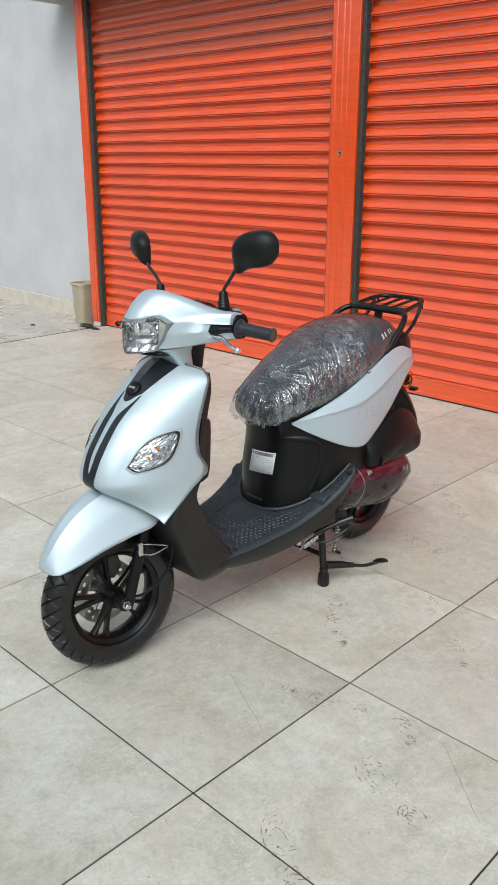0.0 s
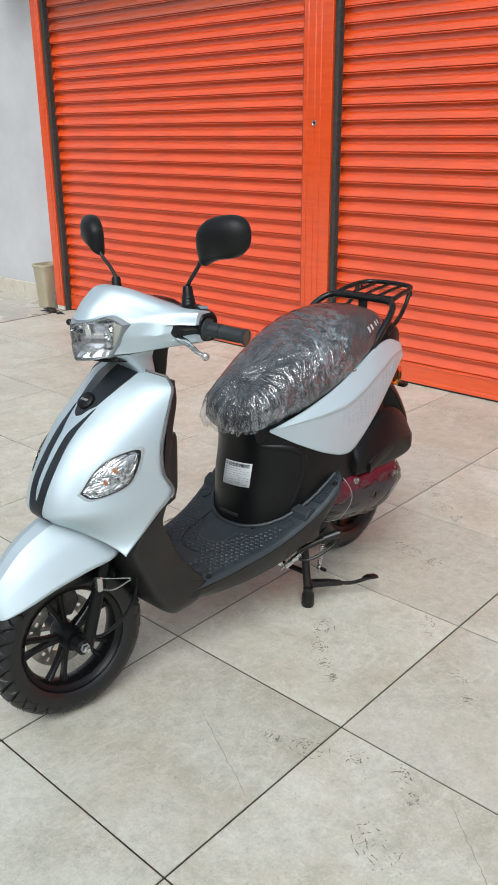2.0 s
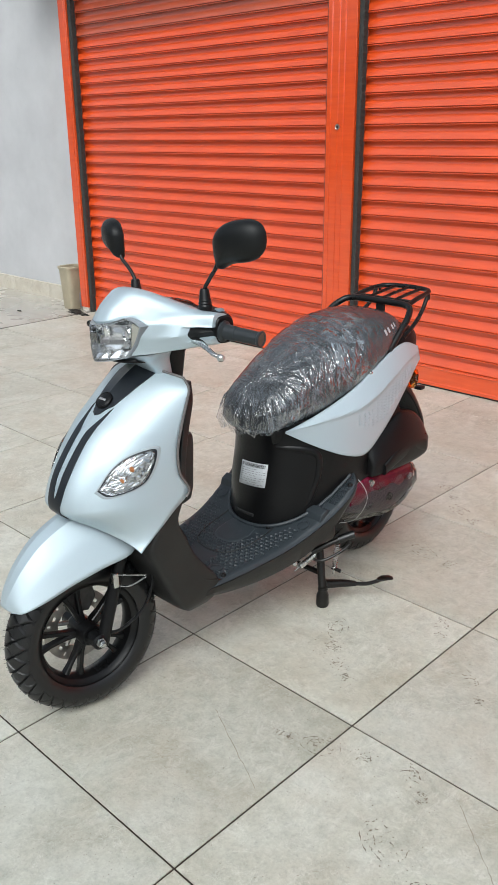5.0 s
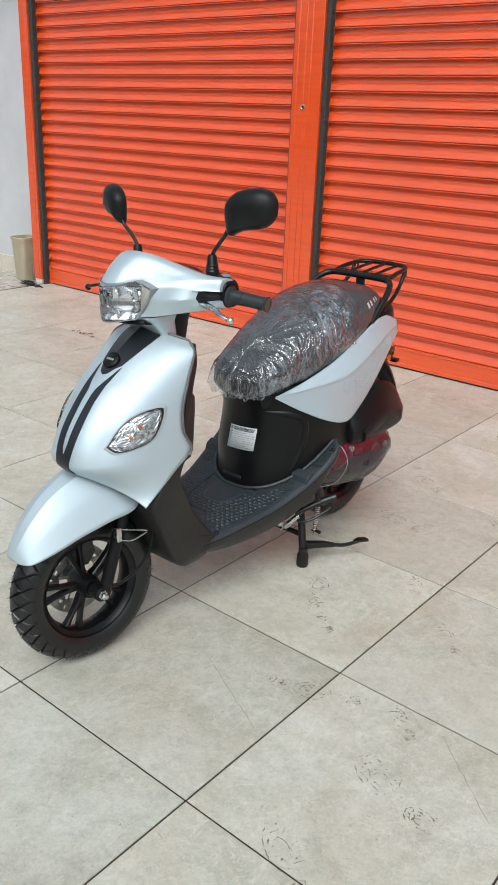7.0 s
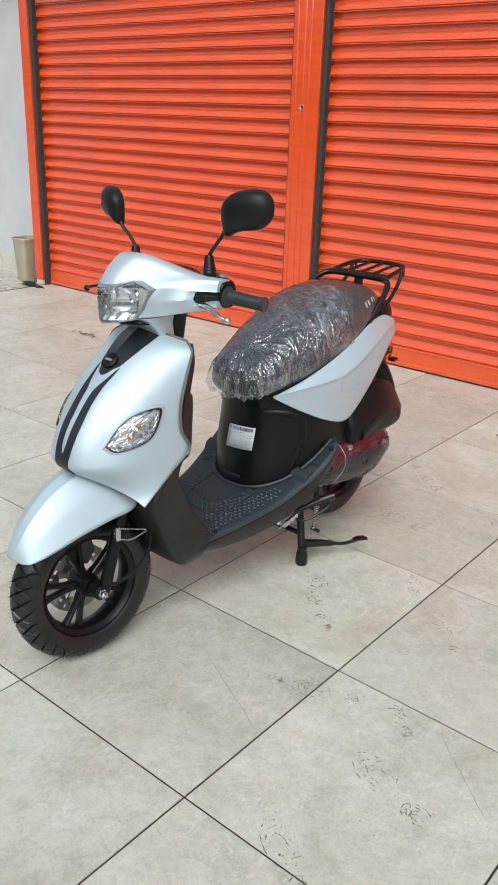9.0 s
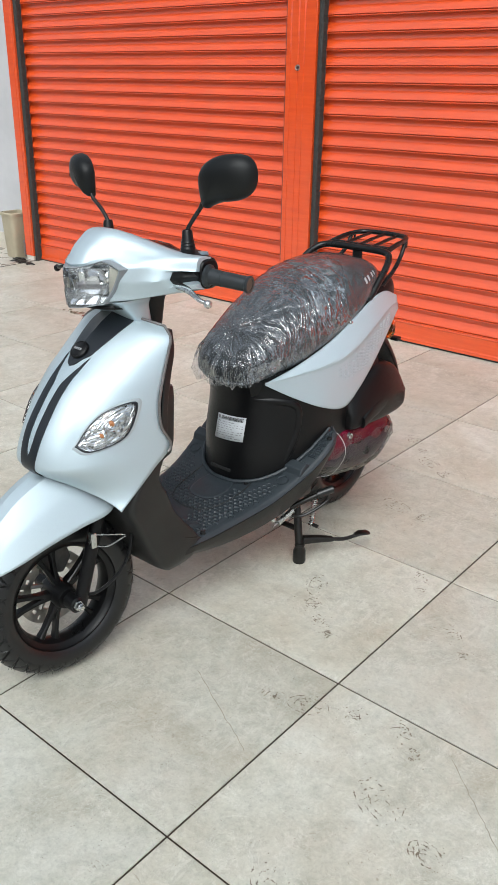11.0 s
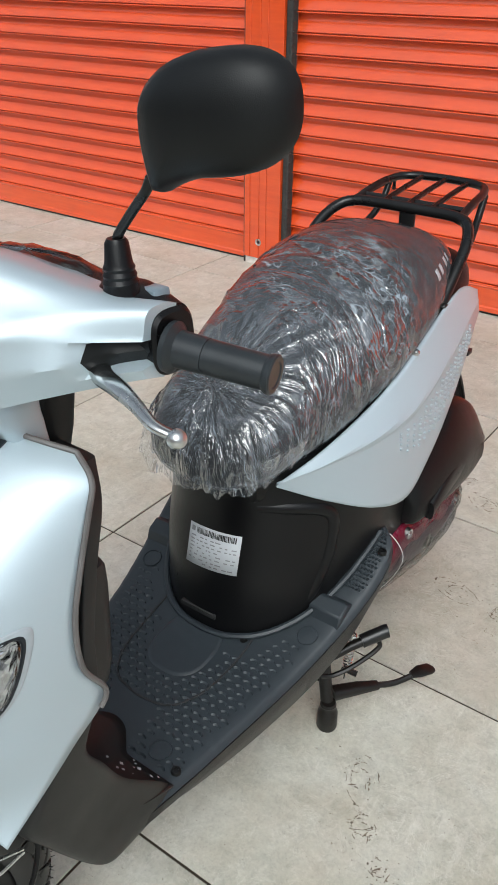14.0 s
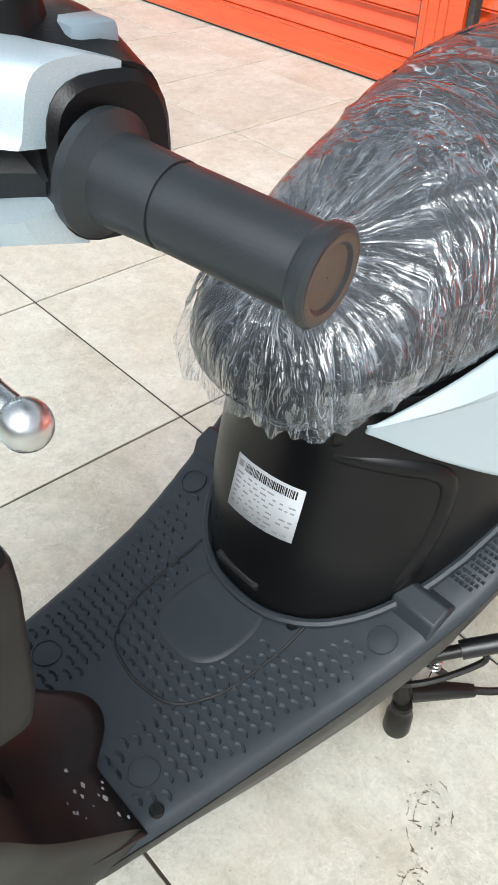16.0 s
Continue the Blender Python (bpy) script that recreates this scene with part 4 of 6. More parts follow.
_dk = spline(DECKS, 600)
DK = [min(_dk, key=lambda r: abs(r[0] - (1.515 + (DECK_END - 1.515) * i / 200))) for i in range(201)]
bm = bmesh.new()
rows = []
for i in range(61):
    y = 1.515 + (DECK_END - 1.515) * i / 60
    w, z, zb = deck_at(y)
    row = [V((-w + 0.006, y, z - 0.016)), V((-w, y, z - 0.012)), V((-w + 0.004, y, z - 0.004)), V((-w + 0.012, y, z))]
    row += [V((-w + 0.012 + (2 * w - 0.024) * j / 20, y, z)) for j in range(1, 20)]
    row += [V((w - 0.012, y, z)), V((w - 0.004, y, z - 0.004)), V((w, y, z - 0.012)), V((w - 0.006, y, z - 0.016))]
    rows.append(row)
skin(bm, rows, True, True)
deck = sp("foot_deck", bm, DECK, None, "dark grey moulded foot deck with grip pattern")

# black skirt below the deck, running forward into the lower fairing
bm = bmesh.new()
rows = []
for y, w, z, zb in [(1.445, 0.122, 0.262, 0.222), (1.475, 0.134, 0.266, 0.211)] + [(1.515 + (DECK_END - 1.515) * i / 40, *deck_at(1.515 + (DECK_END - 1.515) * i / 40)) for i in range(41)]:
    w += 0.0012
    rows.append([V((-w + 0.010, y, z - 0.013)), V((-w, y, z - 0.0135)), V((-w + 0.001, y, z - 0.03)), V((-w + 0.009, y, zb + 0.014)), V((-w + 0.024, y, zb)), V((w - 0.024, y, zb)), V((w - 0.009, y, zb + 0.014)), V((w - 0.001, y, z - 0.03)), V((w, y, z - 0.0135)), V((w - 0.010, y, z - 0.013))])
skin(bm, rows, True, True)
sp("deck_skirt", bm, PLASTIC_MATT, None, "matt black side skirt below the foot deck")

# grip lugs: small raised crescents
bm = bmesh.new()
yy, r = 1.575, 0
while yy < 1.93:
    w, z, _ = deck_at(yy)
    xx = -w + 0.028 + (0.008 if r % 2 else 0)
    while xx < w - 0.024:
        inside = (xx / 0.070) ** 2 + ((yy - 1.778) / 0.075) ** 2 < 1 or (abs(xx) < 0.085 and yy > 1.80)
        clear = abs(xx) < 0.05 and yy < 1.66
        spot = any(math.hypot(xx - a, yy - b) < 0.026 for a, b in ((0.097, 1.600), (-0.097, 1.600), (0.172, 1.886), (-0.172, 1.886)))
        ped = yy > 1.80 and abs(xx) < 0.145 + (yy - 1.87) * 0.5
        if not (inside or clear or spot or ped):
            k = random.uniform(0.9, 1.1)
            a = [V((xx + 0.0088 * k * math.cos(t), yy + 0.0068 * math.sin(t), z - 0.0005)) for t in np.linspace(0.2, 2.94, 6)]
            b = [V((xx + 0.0076 * k * math.cos(t), yy - 0.0004 + 0.0054 * math.sin(t), z + 0.0032)) for t in np.linspace(0.2, 2.94, 6)]
            c = [V((xx + 0.0058 * k * math.cos(t), yy - 0.0012 + 0.0028 * math.sin(t), z - 0.0005)) for t in np.linspace(0.2, 2.94, 6)]
            skin(bm, [a, b, c])
        xx += 0.0190
    yy += 0.0128
    r += 1
lug = sp("grip_pattern", bm, DECK, deck, "raised crescent grip pattern", merge=False)
lug["kind"] = "stuff"
# battery lid with its seam and dished middle
bm = bmesh.new()
lid = [(0.094, 1.842), (0.094, 1.79), (0.086, 1.72), (0.060, 1.672), (0.02, 1.658)]
lid = lid + [(-a, b) for a, b in reversed(lid)] + [(-0.05, 1.836), (0.05, 1.836)]
seam = [(x, y, 0.0) for x, y in lid[:-2]]
tube(bm, [V((p.x, p.y, deck_at(p.y)[1] + 0.0008)) for p in bent(seam, 70)], 0.0020, 6)
sp("lid_seam", bm, INK, deck, "thin seam of the battery lid")
bm = bmesh.new()
rows = []
for f, h in ((1.0, 0.0008), (0.95, 0.0030), (0.88, 0.0036), (0.5, 0.0032), (0.02, 0.0030)):
    rows.append([V((0.056 * f * a, 1.775 + 0.062 * f * b, deck_at(1.775 + 0.062 * f * b)[1] + h)) for a, b in superring(40, 2.6)])
skin(bm, rows, True)
sp("battery_lid", bm, DECK, deck, "smooth battery lid with raised tongue")
for a, b in ((0.097, 1.600), (-0.097, 1.600), (0.172, 1.886), (-0.172, 1.886)):
    bm = bmesh.new()
    lathe(bm, [(0.0, 0.0185), (0.0016, 0.0180), (0.0016, 0.0165), (0.0002, 0.0160), (0.0004, 0.015), (0.0012, 0.0003)], (0, 0, 0.0008), 28, "z")
    slope = math.atan2(deck_at(b + 0.012)[1] - deck_at(b - 0.012)[1], 0.024)
    bmesh.ops.transform(bm, matrix=Matrix.Translation((a, b, deck_at(b)[1])) @ Matrix.Rotation(slope, 4, "X"), verts=bm.verts)
    sp("deck_plug", bm, DECK, deck, "round plug")
for a, b in ((0.140, 1.585), (-0.140, 1.585), (0.080, 1.833), (-0.080, 1.846), (0.214, 2.052), (-0.214, 2.052)):
    bolt(deck, (a, b, deck_at(b)[1] + 0.002))
# raised heel ribs and perforated rear tread
for sg in (1, -1):
    bm = bmesh.new()
    prism(bm, [(1.915, deck_at(1.915)[1] - 0.004), (1.922, deck_at(1.922)[1] + 0.016), (1.945, deck_at(1.945)[1] + 0.018), (1.965, deck_at(1.965)[1] - 0.003)], sg * 0.150, sg * 0.212, "x")
    heel = sp("heel_stop", bm, DECK, deck, "raised heel stop", bevel=0.003)
    bm = bmesh.new()
    for i in range(17):
        for j in range(9):
            y = 1.985 + 0.0068 * i
            x = sg * (0.166 + 0.0064 * j + (0.0032 if i % 2 else 0))
            if abs(x) < deck_at(y)[0] - 0.012:
                block(bm, (x - 0.002, y - 0.002, deck_at(y)[1] - 0.001), (x + 0.002, y + 0.002, deck_at(y)[1] + 0.0018))
    st = sp("rear_tread", bm, DECK, deck, "fine raised tread dots", flat=True, merge=False)
    st["kind"] = "stuff"
# black under-tray
bm = bmesh.new()
rows = []
for y, w, z, h in ((1.50, 0.09, 0.225, 0.02), (1.60, 0.13, 0.205, 0.03), (1.75, 0.145, 0.20, 0.04), (1.90, 0.15, 0.22, 0.045), (2.05, 0.13, 0.27, 0.05), (2.2, 0.10, 0.33, 0.05)):
    rows.append([V((w * a, y, z + 0.012 + h * b * 0.6)) for a, b in superring(24, 4)])
skin(bm, rows, True, True)
sp("under_tray", bm, PLASTIC_MATT, None, "black plastic under-tray")


# seat pedestal
def plan(yf, w, yc, yb, n=2.25, steps=26):
    half = [(w * (1 - ((yc - y) / (yc - yf)) ** n) ** (1 / n), y) for y in [yf + (yc - yf) * (1 - math.cos(math.pi / 2 * i / steps)) for i in range(steps + 1)]]
    half += [(w, yb)]
    return [(-a, b) for a, b in reversed(half)] + half[1:]


bm = bmesh.new()
rows = []
for yf, w, yc, z in spline([(1.818, 0.188, 2.14, 0.285), (1.822, 0.192, 2.14, 0.34), (1.828, 0.195, 2.14, 0.42), (1.846, 0.196, 2.14, 0.50), (1.852, 0.192, 2.14, 0.56), (1.858, 0.17, 2.14, 0.63)], 16):
    rows.append([V((a, b, z)) for a, b in plan(yf, w, yc, 2.34)])
skin(bm, rows, True, True)
ped = sp("seat_pedestal", bm, PLASTIC, None, "glossy black plastic pedestal under the seat")
# foot flange round the pedestal
bm = bmesh.new()
tube(bm, [V((a * 1.03, b - 0.004, deck_at(b)[1] + 0.003)) for a, b in plan(1.818, 0.190, 2.14, 2.16) if b < DECK_END - 0.01], 0.006, 8)
sp("pedestal_flange", bm, DECK, deck, "raised lip round the pedestal")


def ped_side(y, z, sg=1, off=0.0):
    f = min(max((z - 0.285) / 0.345, 0), 1) * 5
    k = spline([(1.818, 0.188), (1.822, 0.192), (1.828, 0.195), (1.846, 0.196), (1.852, 0.192), (1.858, 0.17)], 51)[int(round(f * 10))]
    u = min(max((2.14 - y) / (2.14 - k[0]), 0), 1)
    return V((sg * (k[1] * (1 - u ** 2.25) ** (1 / 2.25) + off), y, z))


# pressed crease on each flank
for sg in (1, -1):
    bm = bmesh.new()
    pts = bent([(0, 1.880, 0.553), (0, 1.915, 0.551), (0, 1.950, 0.540), (0, 1.966, 0.515), (0, 1.960, 0.46), (0, 1.935, 0.385), (0, 1.920, 0.345)], 30)
    tube(bm, [ped_side(p.y, p.z, sg, -0.0082 - 0.016 * abs(2 * q / 29 - 1) ** 4) for q, p in enumerate(pts)], 0.0135, 16)
    sp("pressed_crease", bm, PLASTIC, ped, "pressed crease line")
# small slot at the foot of the pedestal
bm = bmesh.new()
# solid black bar, its colour standing in for the recess's shade
block(bm, (-0.046, 1.8195, 0.331), (0.028, 1.830, 0.341), 0.002)
sp("latch_slot", bm, INK, ped, "narrow dark slot")

# paper label with bar code and rows of print (not legible)
lab = thing("label_sticker", (AX + 0.012, 1.84, 0.46), "white paper label with bar code on the black pedestal", "sticker")


def on_label(u, v, lift):
    """u across 0..1, v up 0..1 on the pedestal's front."""
    x, z = -0.040 + 0.100 * u, 0.424 + 0.070 * v + 0.006 * u
    y = 1.828 + (z - 0.42) * 0.24
    k = abs(x) / 0.195
    y += (2.14 - y) * (1 - (1 - k ** 2.25) ** (1 / 2.25))
    return V((x, y - lift, z))


def label_patch(bm, u0, u1, v0, v1, lift):
    skin(bm, [[on_label(u0 + (u1 - u0) * i / 6, v, lift) for i in range(7)] for v in (v0, (v0 + v1) / 2, v1)])


bm = bmesh.new()
label_patch(bm, 0, 1, 0, 1, 0.0016)
part("paper", bm, PAPER, lab, xf=MOVE, solid=0.0006, face=(0, -1, 0))
bm = bmesh.new()
rnd = random.Random(8)
u = 0.17
while u < 0.93:
    w = rnd.choice((0.008, 0.012, 0.02))
    skin(bm, [[on_label(u, v, 0.0024), on_label(u + w, v, 0.0024)] for v in (0.80, 0.95)])
    u += w + rnd.choice((0.008, 0.013))
part("bar_code", bm, INK, lab, "black bar code", xf=MOVE, flat=True, merge=False)
bm = bmesh.new()
for k, v in enumerate((0.70, 0.61, 0.52, 0.43, 0.34, 0.25, 0.15, 0.07)):
    u = 0.06 + (0.3 if k == 7 else 0)
    while u < 0.9 - (0.2 if k % 3 == 0 else 0):
        w = rnd.uniform(0.03, 0.11)
        skin(bm, [[on_label(u, v + q, 0.0024), on_label(min(u + w, 0.95), v + q, 0.0024)] for q in (0, 0.03)])
        u += w + rnd.uniform(0.02, 0.1)
part("print_rows", bm, INK_GREY, lab, "rows of fine grey print", xf=MOVE, flat=True, merge=False)
bm = bmesh.new()
skin(bm, [[on_label(0.05, v, 0.0024), on_label(0.13, v, 0.0024)] for v in (0.82, 0.94)])
part("print_mark", bm, INK_GREY, lab, "", xf=MOVE, flat=True)


# rear side panels: lower and upper borders from the front tip to the tail
LOW = [(0.112, 1.872, 0.606), (0.160, 1.945, 0.560), (0.206, 2.030, 0.518), (0.226, 2.110, 0.502), (0.226, 2.185, 0.540), (0.218, 2.270, 0.600), (0.200, 2.365, 0.668), (0.176, 2.455, 0.725)]
UPP = [(0.112, 1.874, 0.612), (0.138, 1.960, 0.640), (0.156, 2.050, 0.672), (0.168, 2.130, 0.706), (0.172, 2.215, 0.745), (0.170, 2.300, 0.780), (0.166, 2.380, 0.792), (0.168, 2.450, 0.768)]
LOWS, UPPS = spline(LOW, 61), spline(UPP, 61)


def panel_at(i, v, sg, lift=0.0):
    a, b = V(LOWS[i]), V(UPPS[i])
    p = a + (b - a) * v
    # ridge between the upper flank and the lower dimpled field
    edge = 0.85 - 0.26 * (i / 60)
    tent = v / edge if v < edge else (1 - v) / (1 - edge)
    end = math.sin(math.pi * min(max(i / 60, 0.0), 1.0)) ** 0.6 if 0 < i < 60 else 0.0
    bulge = 0.022 * end * tent
    step = 0.0060 / (1 + math.exp(-(edge - 0.05 - v) * 90)) * end
    p.x = sg * (p.x + bulge - step + lift)
    return p


for sg in (1, -1):
    bm = bmesh.new()
    skin(bm, [[panel_at(i, j / 26, sg) for j in range(27)] for i in range(61)])
    side = sp("side_panel", bm, SILVER, None, "silver painted tail side panel with dimpled field", solid=0.004, face=(sg, 0, 0), sharp=14)
    bm = bmesh.new()
    for i in range(24, 53, 2):
        for j in range(12):
            v = 0.12 + 0.045 * j + (0.022 if (i // 2) % 2 else 0)
            if v < 0.74 - 0.30 * (i / 60) and v > 0.16 + 0.020 * (38 - i) * (i < 38):
                c = panel_at(i, v, sg)
                b2 = bmesh.new()
                bmesh.ops.create_icosphere(b2, subdivisions=1, radius=1)
                bmesh.ops.transform(b2, matrix=Matrix.Translation(c) @ Matrix.Diagonal((0.0038, 0.0044, 0.0033, 1)), verts=b2.verts)
                me = bpy.data.meshes.new("tmp")
                b2.to_mesh(me)
                b2.free()
                bm.from_mesh(me)
                bpy.data.meshes.remove(me)
    dm = sp("dimple_pattern", bm, SILVER, side, "rows of raised dimples", merge=False)
    dm["kind"] = "stuff"
    bolt(side, (sg * 0.172, 2.19, 0.733), 0.007, "z", ZINC)
# core under seat and tail, black
bm = bmesh.new()
rows = []
for y, w, z0, z1 in spline([(1.865, 0.08, 0.56, 0.615), (1.95, 0.125, 0.53, 0.645), (2.08, 0.150, 0.50, 0.69), (2.22, 0.155, 0.50, 0.75), (2.36, 0.152, 0.56, 0.80), (2.46, 0.145, 0.62, 0.825), (2.52, 0.115, 0.66, 0.815), (2.55, 0.06, 0.70, 0.77)], 24):
    rows.append([V((w * a, y, (z0 + z1) / 2 + (z1 - z0) / 2 * b)) for a, b in superring(32, 4)])
skin(bm, rows, True, True)
tail = sp("tail_cover", bm, PLASTIC, None, "black tail cover")
bm = bmesh.new()
rows = []
for y, w, z0, z1 in ((2.500, 0.118, 0.655, 0.765), (2.545, 0.105, 0.66, 0.765), (2.575, 0.075, 0.675, 0.755), (2.588, 0.03, 0.70, 0.73)):
    rows.append([V((w * a, y, (z0 + z1) / 2 + (z1 - z0) / 2 * b)) for a, b in superring(28, 3)])
skin(bm, rows, True, True)
sp("tail_light", bm, LENS_RED, tail, "red tail light lens")
for sg in (1, -1):
    bm = bmesh.new()
    rows = []
    for f, d in ((1.0, 0.0), (0.95, 0.010), (0.6, 0.016), (0.05, 0.018)):
        rows.append([V((sg * (0.122 + d), 2.500 + 0.024 * f * a, 0.640 + 0.034 * f * b)) for a, b in superring(24, 2.5)])
    skin(bm, rows, True)
    sp("rear_turn_signal", bm, LENS_AMBER, tail, "amber rear turn signal", solid=0.002)
    bm = bmesh.new()
    lathe(bm, [(sg * 0.08, 0.02), (sg * 0.121, 0.024), (sg * 0.123, 0.005)], (0, 2.500, 0.64), 20)
    sp("signal_base", bm, PLASTIC, tail, "")

# rear fender flap, air box, belt cover in film, rear wheel
bm = bmesh.new()
rows = []
for y, w, z in spline([(2.44, 0.140, 0.67), (2.50, 0.150, 0.63), (2.56, 0.152, 0.56), (2.61, 0.146, 0.48), (2.63, 0.132, 0.40)], 20):
    rows.append([V((w * t, y - 0.06 * abs(t) ** 6, z - 0.02 * t * t)) for t in np.linspace(-1, 1, 21)])
skin(bm, rows)
rf = sp("rear_fender", bm, PLASTIC, None, "black rear mudguard", solid=0.005, face=(0, 1, 0.3))
bm = bmesh.new()
block(bm, (0.112, 2.530, 0.592), (0.140, 2.556, 0.604), 0.003)
sp("reflector_bracket", bm, BLACK_STEEL, rf, "")
bm = bmesh.new()
rows = []
for y, x0, x1, z0, z1 in spline([(2.160, 0.12, 0.205, 0.415, 0.470), (2.172, 0.12, 0.222, 0.406, 0.505), (2.24, 0.11, 0.232, 0.404, 0.545), (2.33, 0.10, 0.238, 0.402, 0.578), (2.41, 0.10, 0.236, 0.404, 0.562), (2.455, 0.10, 0.228, 0.412, 0.525), (2.475, 0.11, 0.205, 0.425, 0.49)], 26):
    ring = []
    for a, b in superring(40, 7):
        slope = 0.034 * max(0.0, b) * (1 if a > 0 else 0.3)      # flank leans in above
        ring.append(V(((x0 + x1) / 2 + (x1 - x0) / 2 * a - slope, y, (z0 + z1) / 2 + (z1 - z0) / 2 * b)))
    rows.append(ring)
skin(bm, rows, True, True)
box_ob = sp("air_box", bm, PLASTIC, None, "black plastic air filter box")
bm = bmesh.new()
rows = []
for y, z, h in spline([(2.205, 0.445, 0.018), (2.28, 0.475, 0.026), (2.36, 0.485, 0.028), (2.43, 0.47, 0.022)], 14):
    rows.append([V((0.228 + 0.010 * a, y, z - 0.020 + h * b)) for a, b in superring(14, 3)])
skin(bm, rows, True, True)
sp("air_box_rib", bm, PLASTIC, box_ob, "raised rib")
bm = bmesh.new()
rows = []
for y, xo, z0, z1 in spline([(2.047, 0.185, 0.290, 0.345), (2.072, 0.198, 0.262, 0.385), (2.142, 0.206, 0.232, 0.405), (2.232, 0.208, 0.214, 0.400), (2.312, 0.210, 0.200, 0.402), (2.382, 0.208, 0.212, 0.395), (2.427, 0.196, 0.245, 0.368), (2.442, 0.17, 0.28, 0.335)], 34):
    rows.append([V((0.135 + (xo - 0.135) * a - 0.034 * max(0.0, -b) ** 1.3, y, (z0 + z1) / 2 + 0.008 + ((z1 - z0) / 2 - 0.008) * b)) for a, b in superring(36, 3.4)])
skin(bm, rows, True, True)
belt = sp("belt_cover", bm, BELT, None, "grey alloy belt cover wrapped in clear film")
# red shutter reflection, painted as a thin maroon band on the cover
bm = bmesh.new()
rows = []
for y, xo, z0, z1, d in spline([(2.075, 0.1995, 0.325, 0.384, 0.0), (2.142, 0.2075, 0.345, 0.404, 0.0), (2.232, 0.2095, 0.352, 0.399, 0.0), (2.312, 0.2115, 0.340, 0.401, 0.0), (2.382, 0.2095, 0.345, 0.394, 0.0), (2.425, 0.198, 0.33, 0.367, 0.0)], 26):
    zm, rz = (z0 + z1) / 2, (z1 - z0) / 2
    rows.append([V((xo - 0.016 * max(0.0, t) ** 3, y, zm + rz * t - 0.010 * math.sin(y * 60) * (1 if t < -0.9 else 0))) for t in np.linspace(-1, 1, 9)])
skin(bm, rows)
sp("red_reflection", bm, RED_REFLECTION, belt, "maroon upper band, painted reflection of the orange shutters", solid=0.002, face=(1, 0, 0))
for y, z, r in ((2.272, 0.306, 0.010), (2.385, 0.345, 0.008), (2.17, 0.385, 0.008)):
    bm = bmesh.new()
    lathe(bm, [(0.204, r * 1.5), (0.213, r * 1.4), (0.213, r), (0.209, r * 0.9), (0.209, 0.0005)], (0, y, z), 18)
    sp("cover_bolt", bm, BLACK_STEEL if r > 0.009 else ZINC, belt)
bm = bmesh.new()
rows = []
for y, xo, z0, z1 in spline([(2.017, 0.195, 0.265, 0.37), (2.072, 0.208, 0.248, 0.398), (2.142, 0.216, 0.222, 0.415), (2.232, 0.218, 0.204, 0.412), (2.312, 0.220, 0.190, 0.412), (2.382, 0.218, 0.202, 0.405), (2.434, 0.206, 0.235, 0.378), (2.454, 0.18, 0.27, 0.345)], 60):
    k = []
    for j, (a, b) in enumerate(superring(60, 3.2)):
        nz = noise.noise(V((y * 26, j * 0.5, 3.1))) * 0.004 + abs(noise.noise(V((y * 60, j * 0.9, 7.7)))) * 0.003
        k.append(V((0.135 + (xo - 0.135 + nz) * a - 0.034 * max(0.0, -b) ** 1.3, y, (z0 + z1) / 2 + 0.008 + ((z1 - z0) / 2 - 0.008 + nz) * b)))
    rows.append(k)
skin(bm, rows, True)
fc = sp("cover_film", bm, FILM_COVER, belt, "loose clear plastic film")
fc.visible_shadow = False
bm = bmesh.new()
tube(bm, bent([(0.12, 2.12, 0.42), (0.19, 2.118, 0.412), (0.217, 2.135, 0.365), (0.208, 2.143, 0.315), (0.178, 2.13, 0.262), (0.14, 2.10, 0.248)], 24), 0.0008, 6)
sp("drain_hose", bm, LETTER, belt, "thin pale tie round the film")
RY, RZ = 2.405, 0.2135
rear_wheel = rim(RY, RZ, False, "rear_wheel", "black cast rear wheel")
tyre("tyre", RY, RZ, rear_wheel, False, "new black rear tyre")
bm = bmesh.new()
block(bm, (-0.12, 2.02, 0.25), (0.13, 2.30, 0.42), 0.02)
sp("engine_block", bm, ALLOY, None, "dark engine casing under the seat", bevel=0.004)


# seat: along the scooter, half width, top and underside
SEAT = [(1.798, 0.010, 0.648, 0.630), (1.801, 0.040, 0.662, 0.620), (1.814, 0.080, 0.688, 0.606), (1.855, 0.113, 0.722, 0.600), (1.92, 0.131, 0.764, 0.604), (2.00, 0.149, 0.804, 0.612), (2.10, 0.167, 0.846, 0.645), (2.20, 0.174, 0.872, 0.688), (2.29, 0.164, 0.884, 0.732),
        (2.365, 0.142, 0.882, 0.775), (2.425, 0.108, 0.866, 0.79), (2.462, 0.055, 0.838, 0.805)]
SEATS = spline(SEAT, 90)


def seat_ring(k, n, grow=0.0, crinkle=None):
    y, w, zt, zb = SEATS[k]
    out = []
    zm = zb + (zt - zb) * 0.42
    for j in range(n):
        a = 2 * math.pi * j / n
        c, s = math.cos(a), math.sin(a)
        x = math.copysign(abs(c) ** (2 / 2.7), c)
        z = math.copysign(abs(s) ** (2 / 2.3), s)
        g = grow + (crinkle(y, j / n) if crinkle else 0)
        p = V((x * (w + g), y, zm + z * ((zt - zm if z > 0 else zm - zb) + g)))
        out.append(p)
    return out


bm = bmesh.new()
skin(bm, [seat_ring(k, 48) for k in range(90)], True, True)
seat = sp("seat", bm, VINYL, None, "black vinyl dual seat under crinkled film")
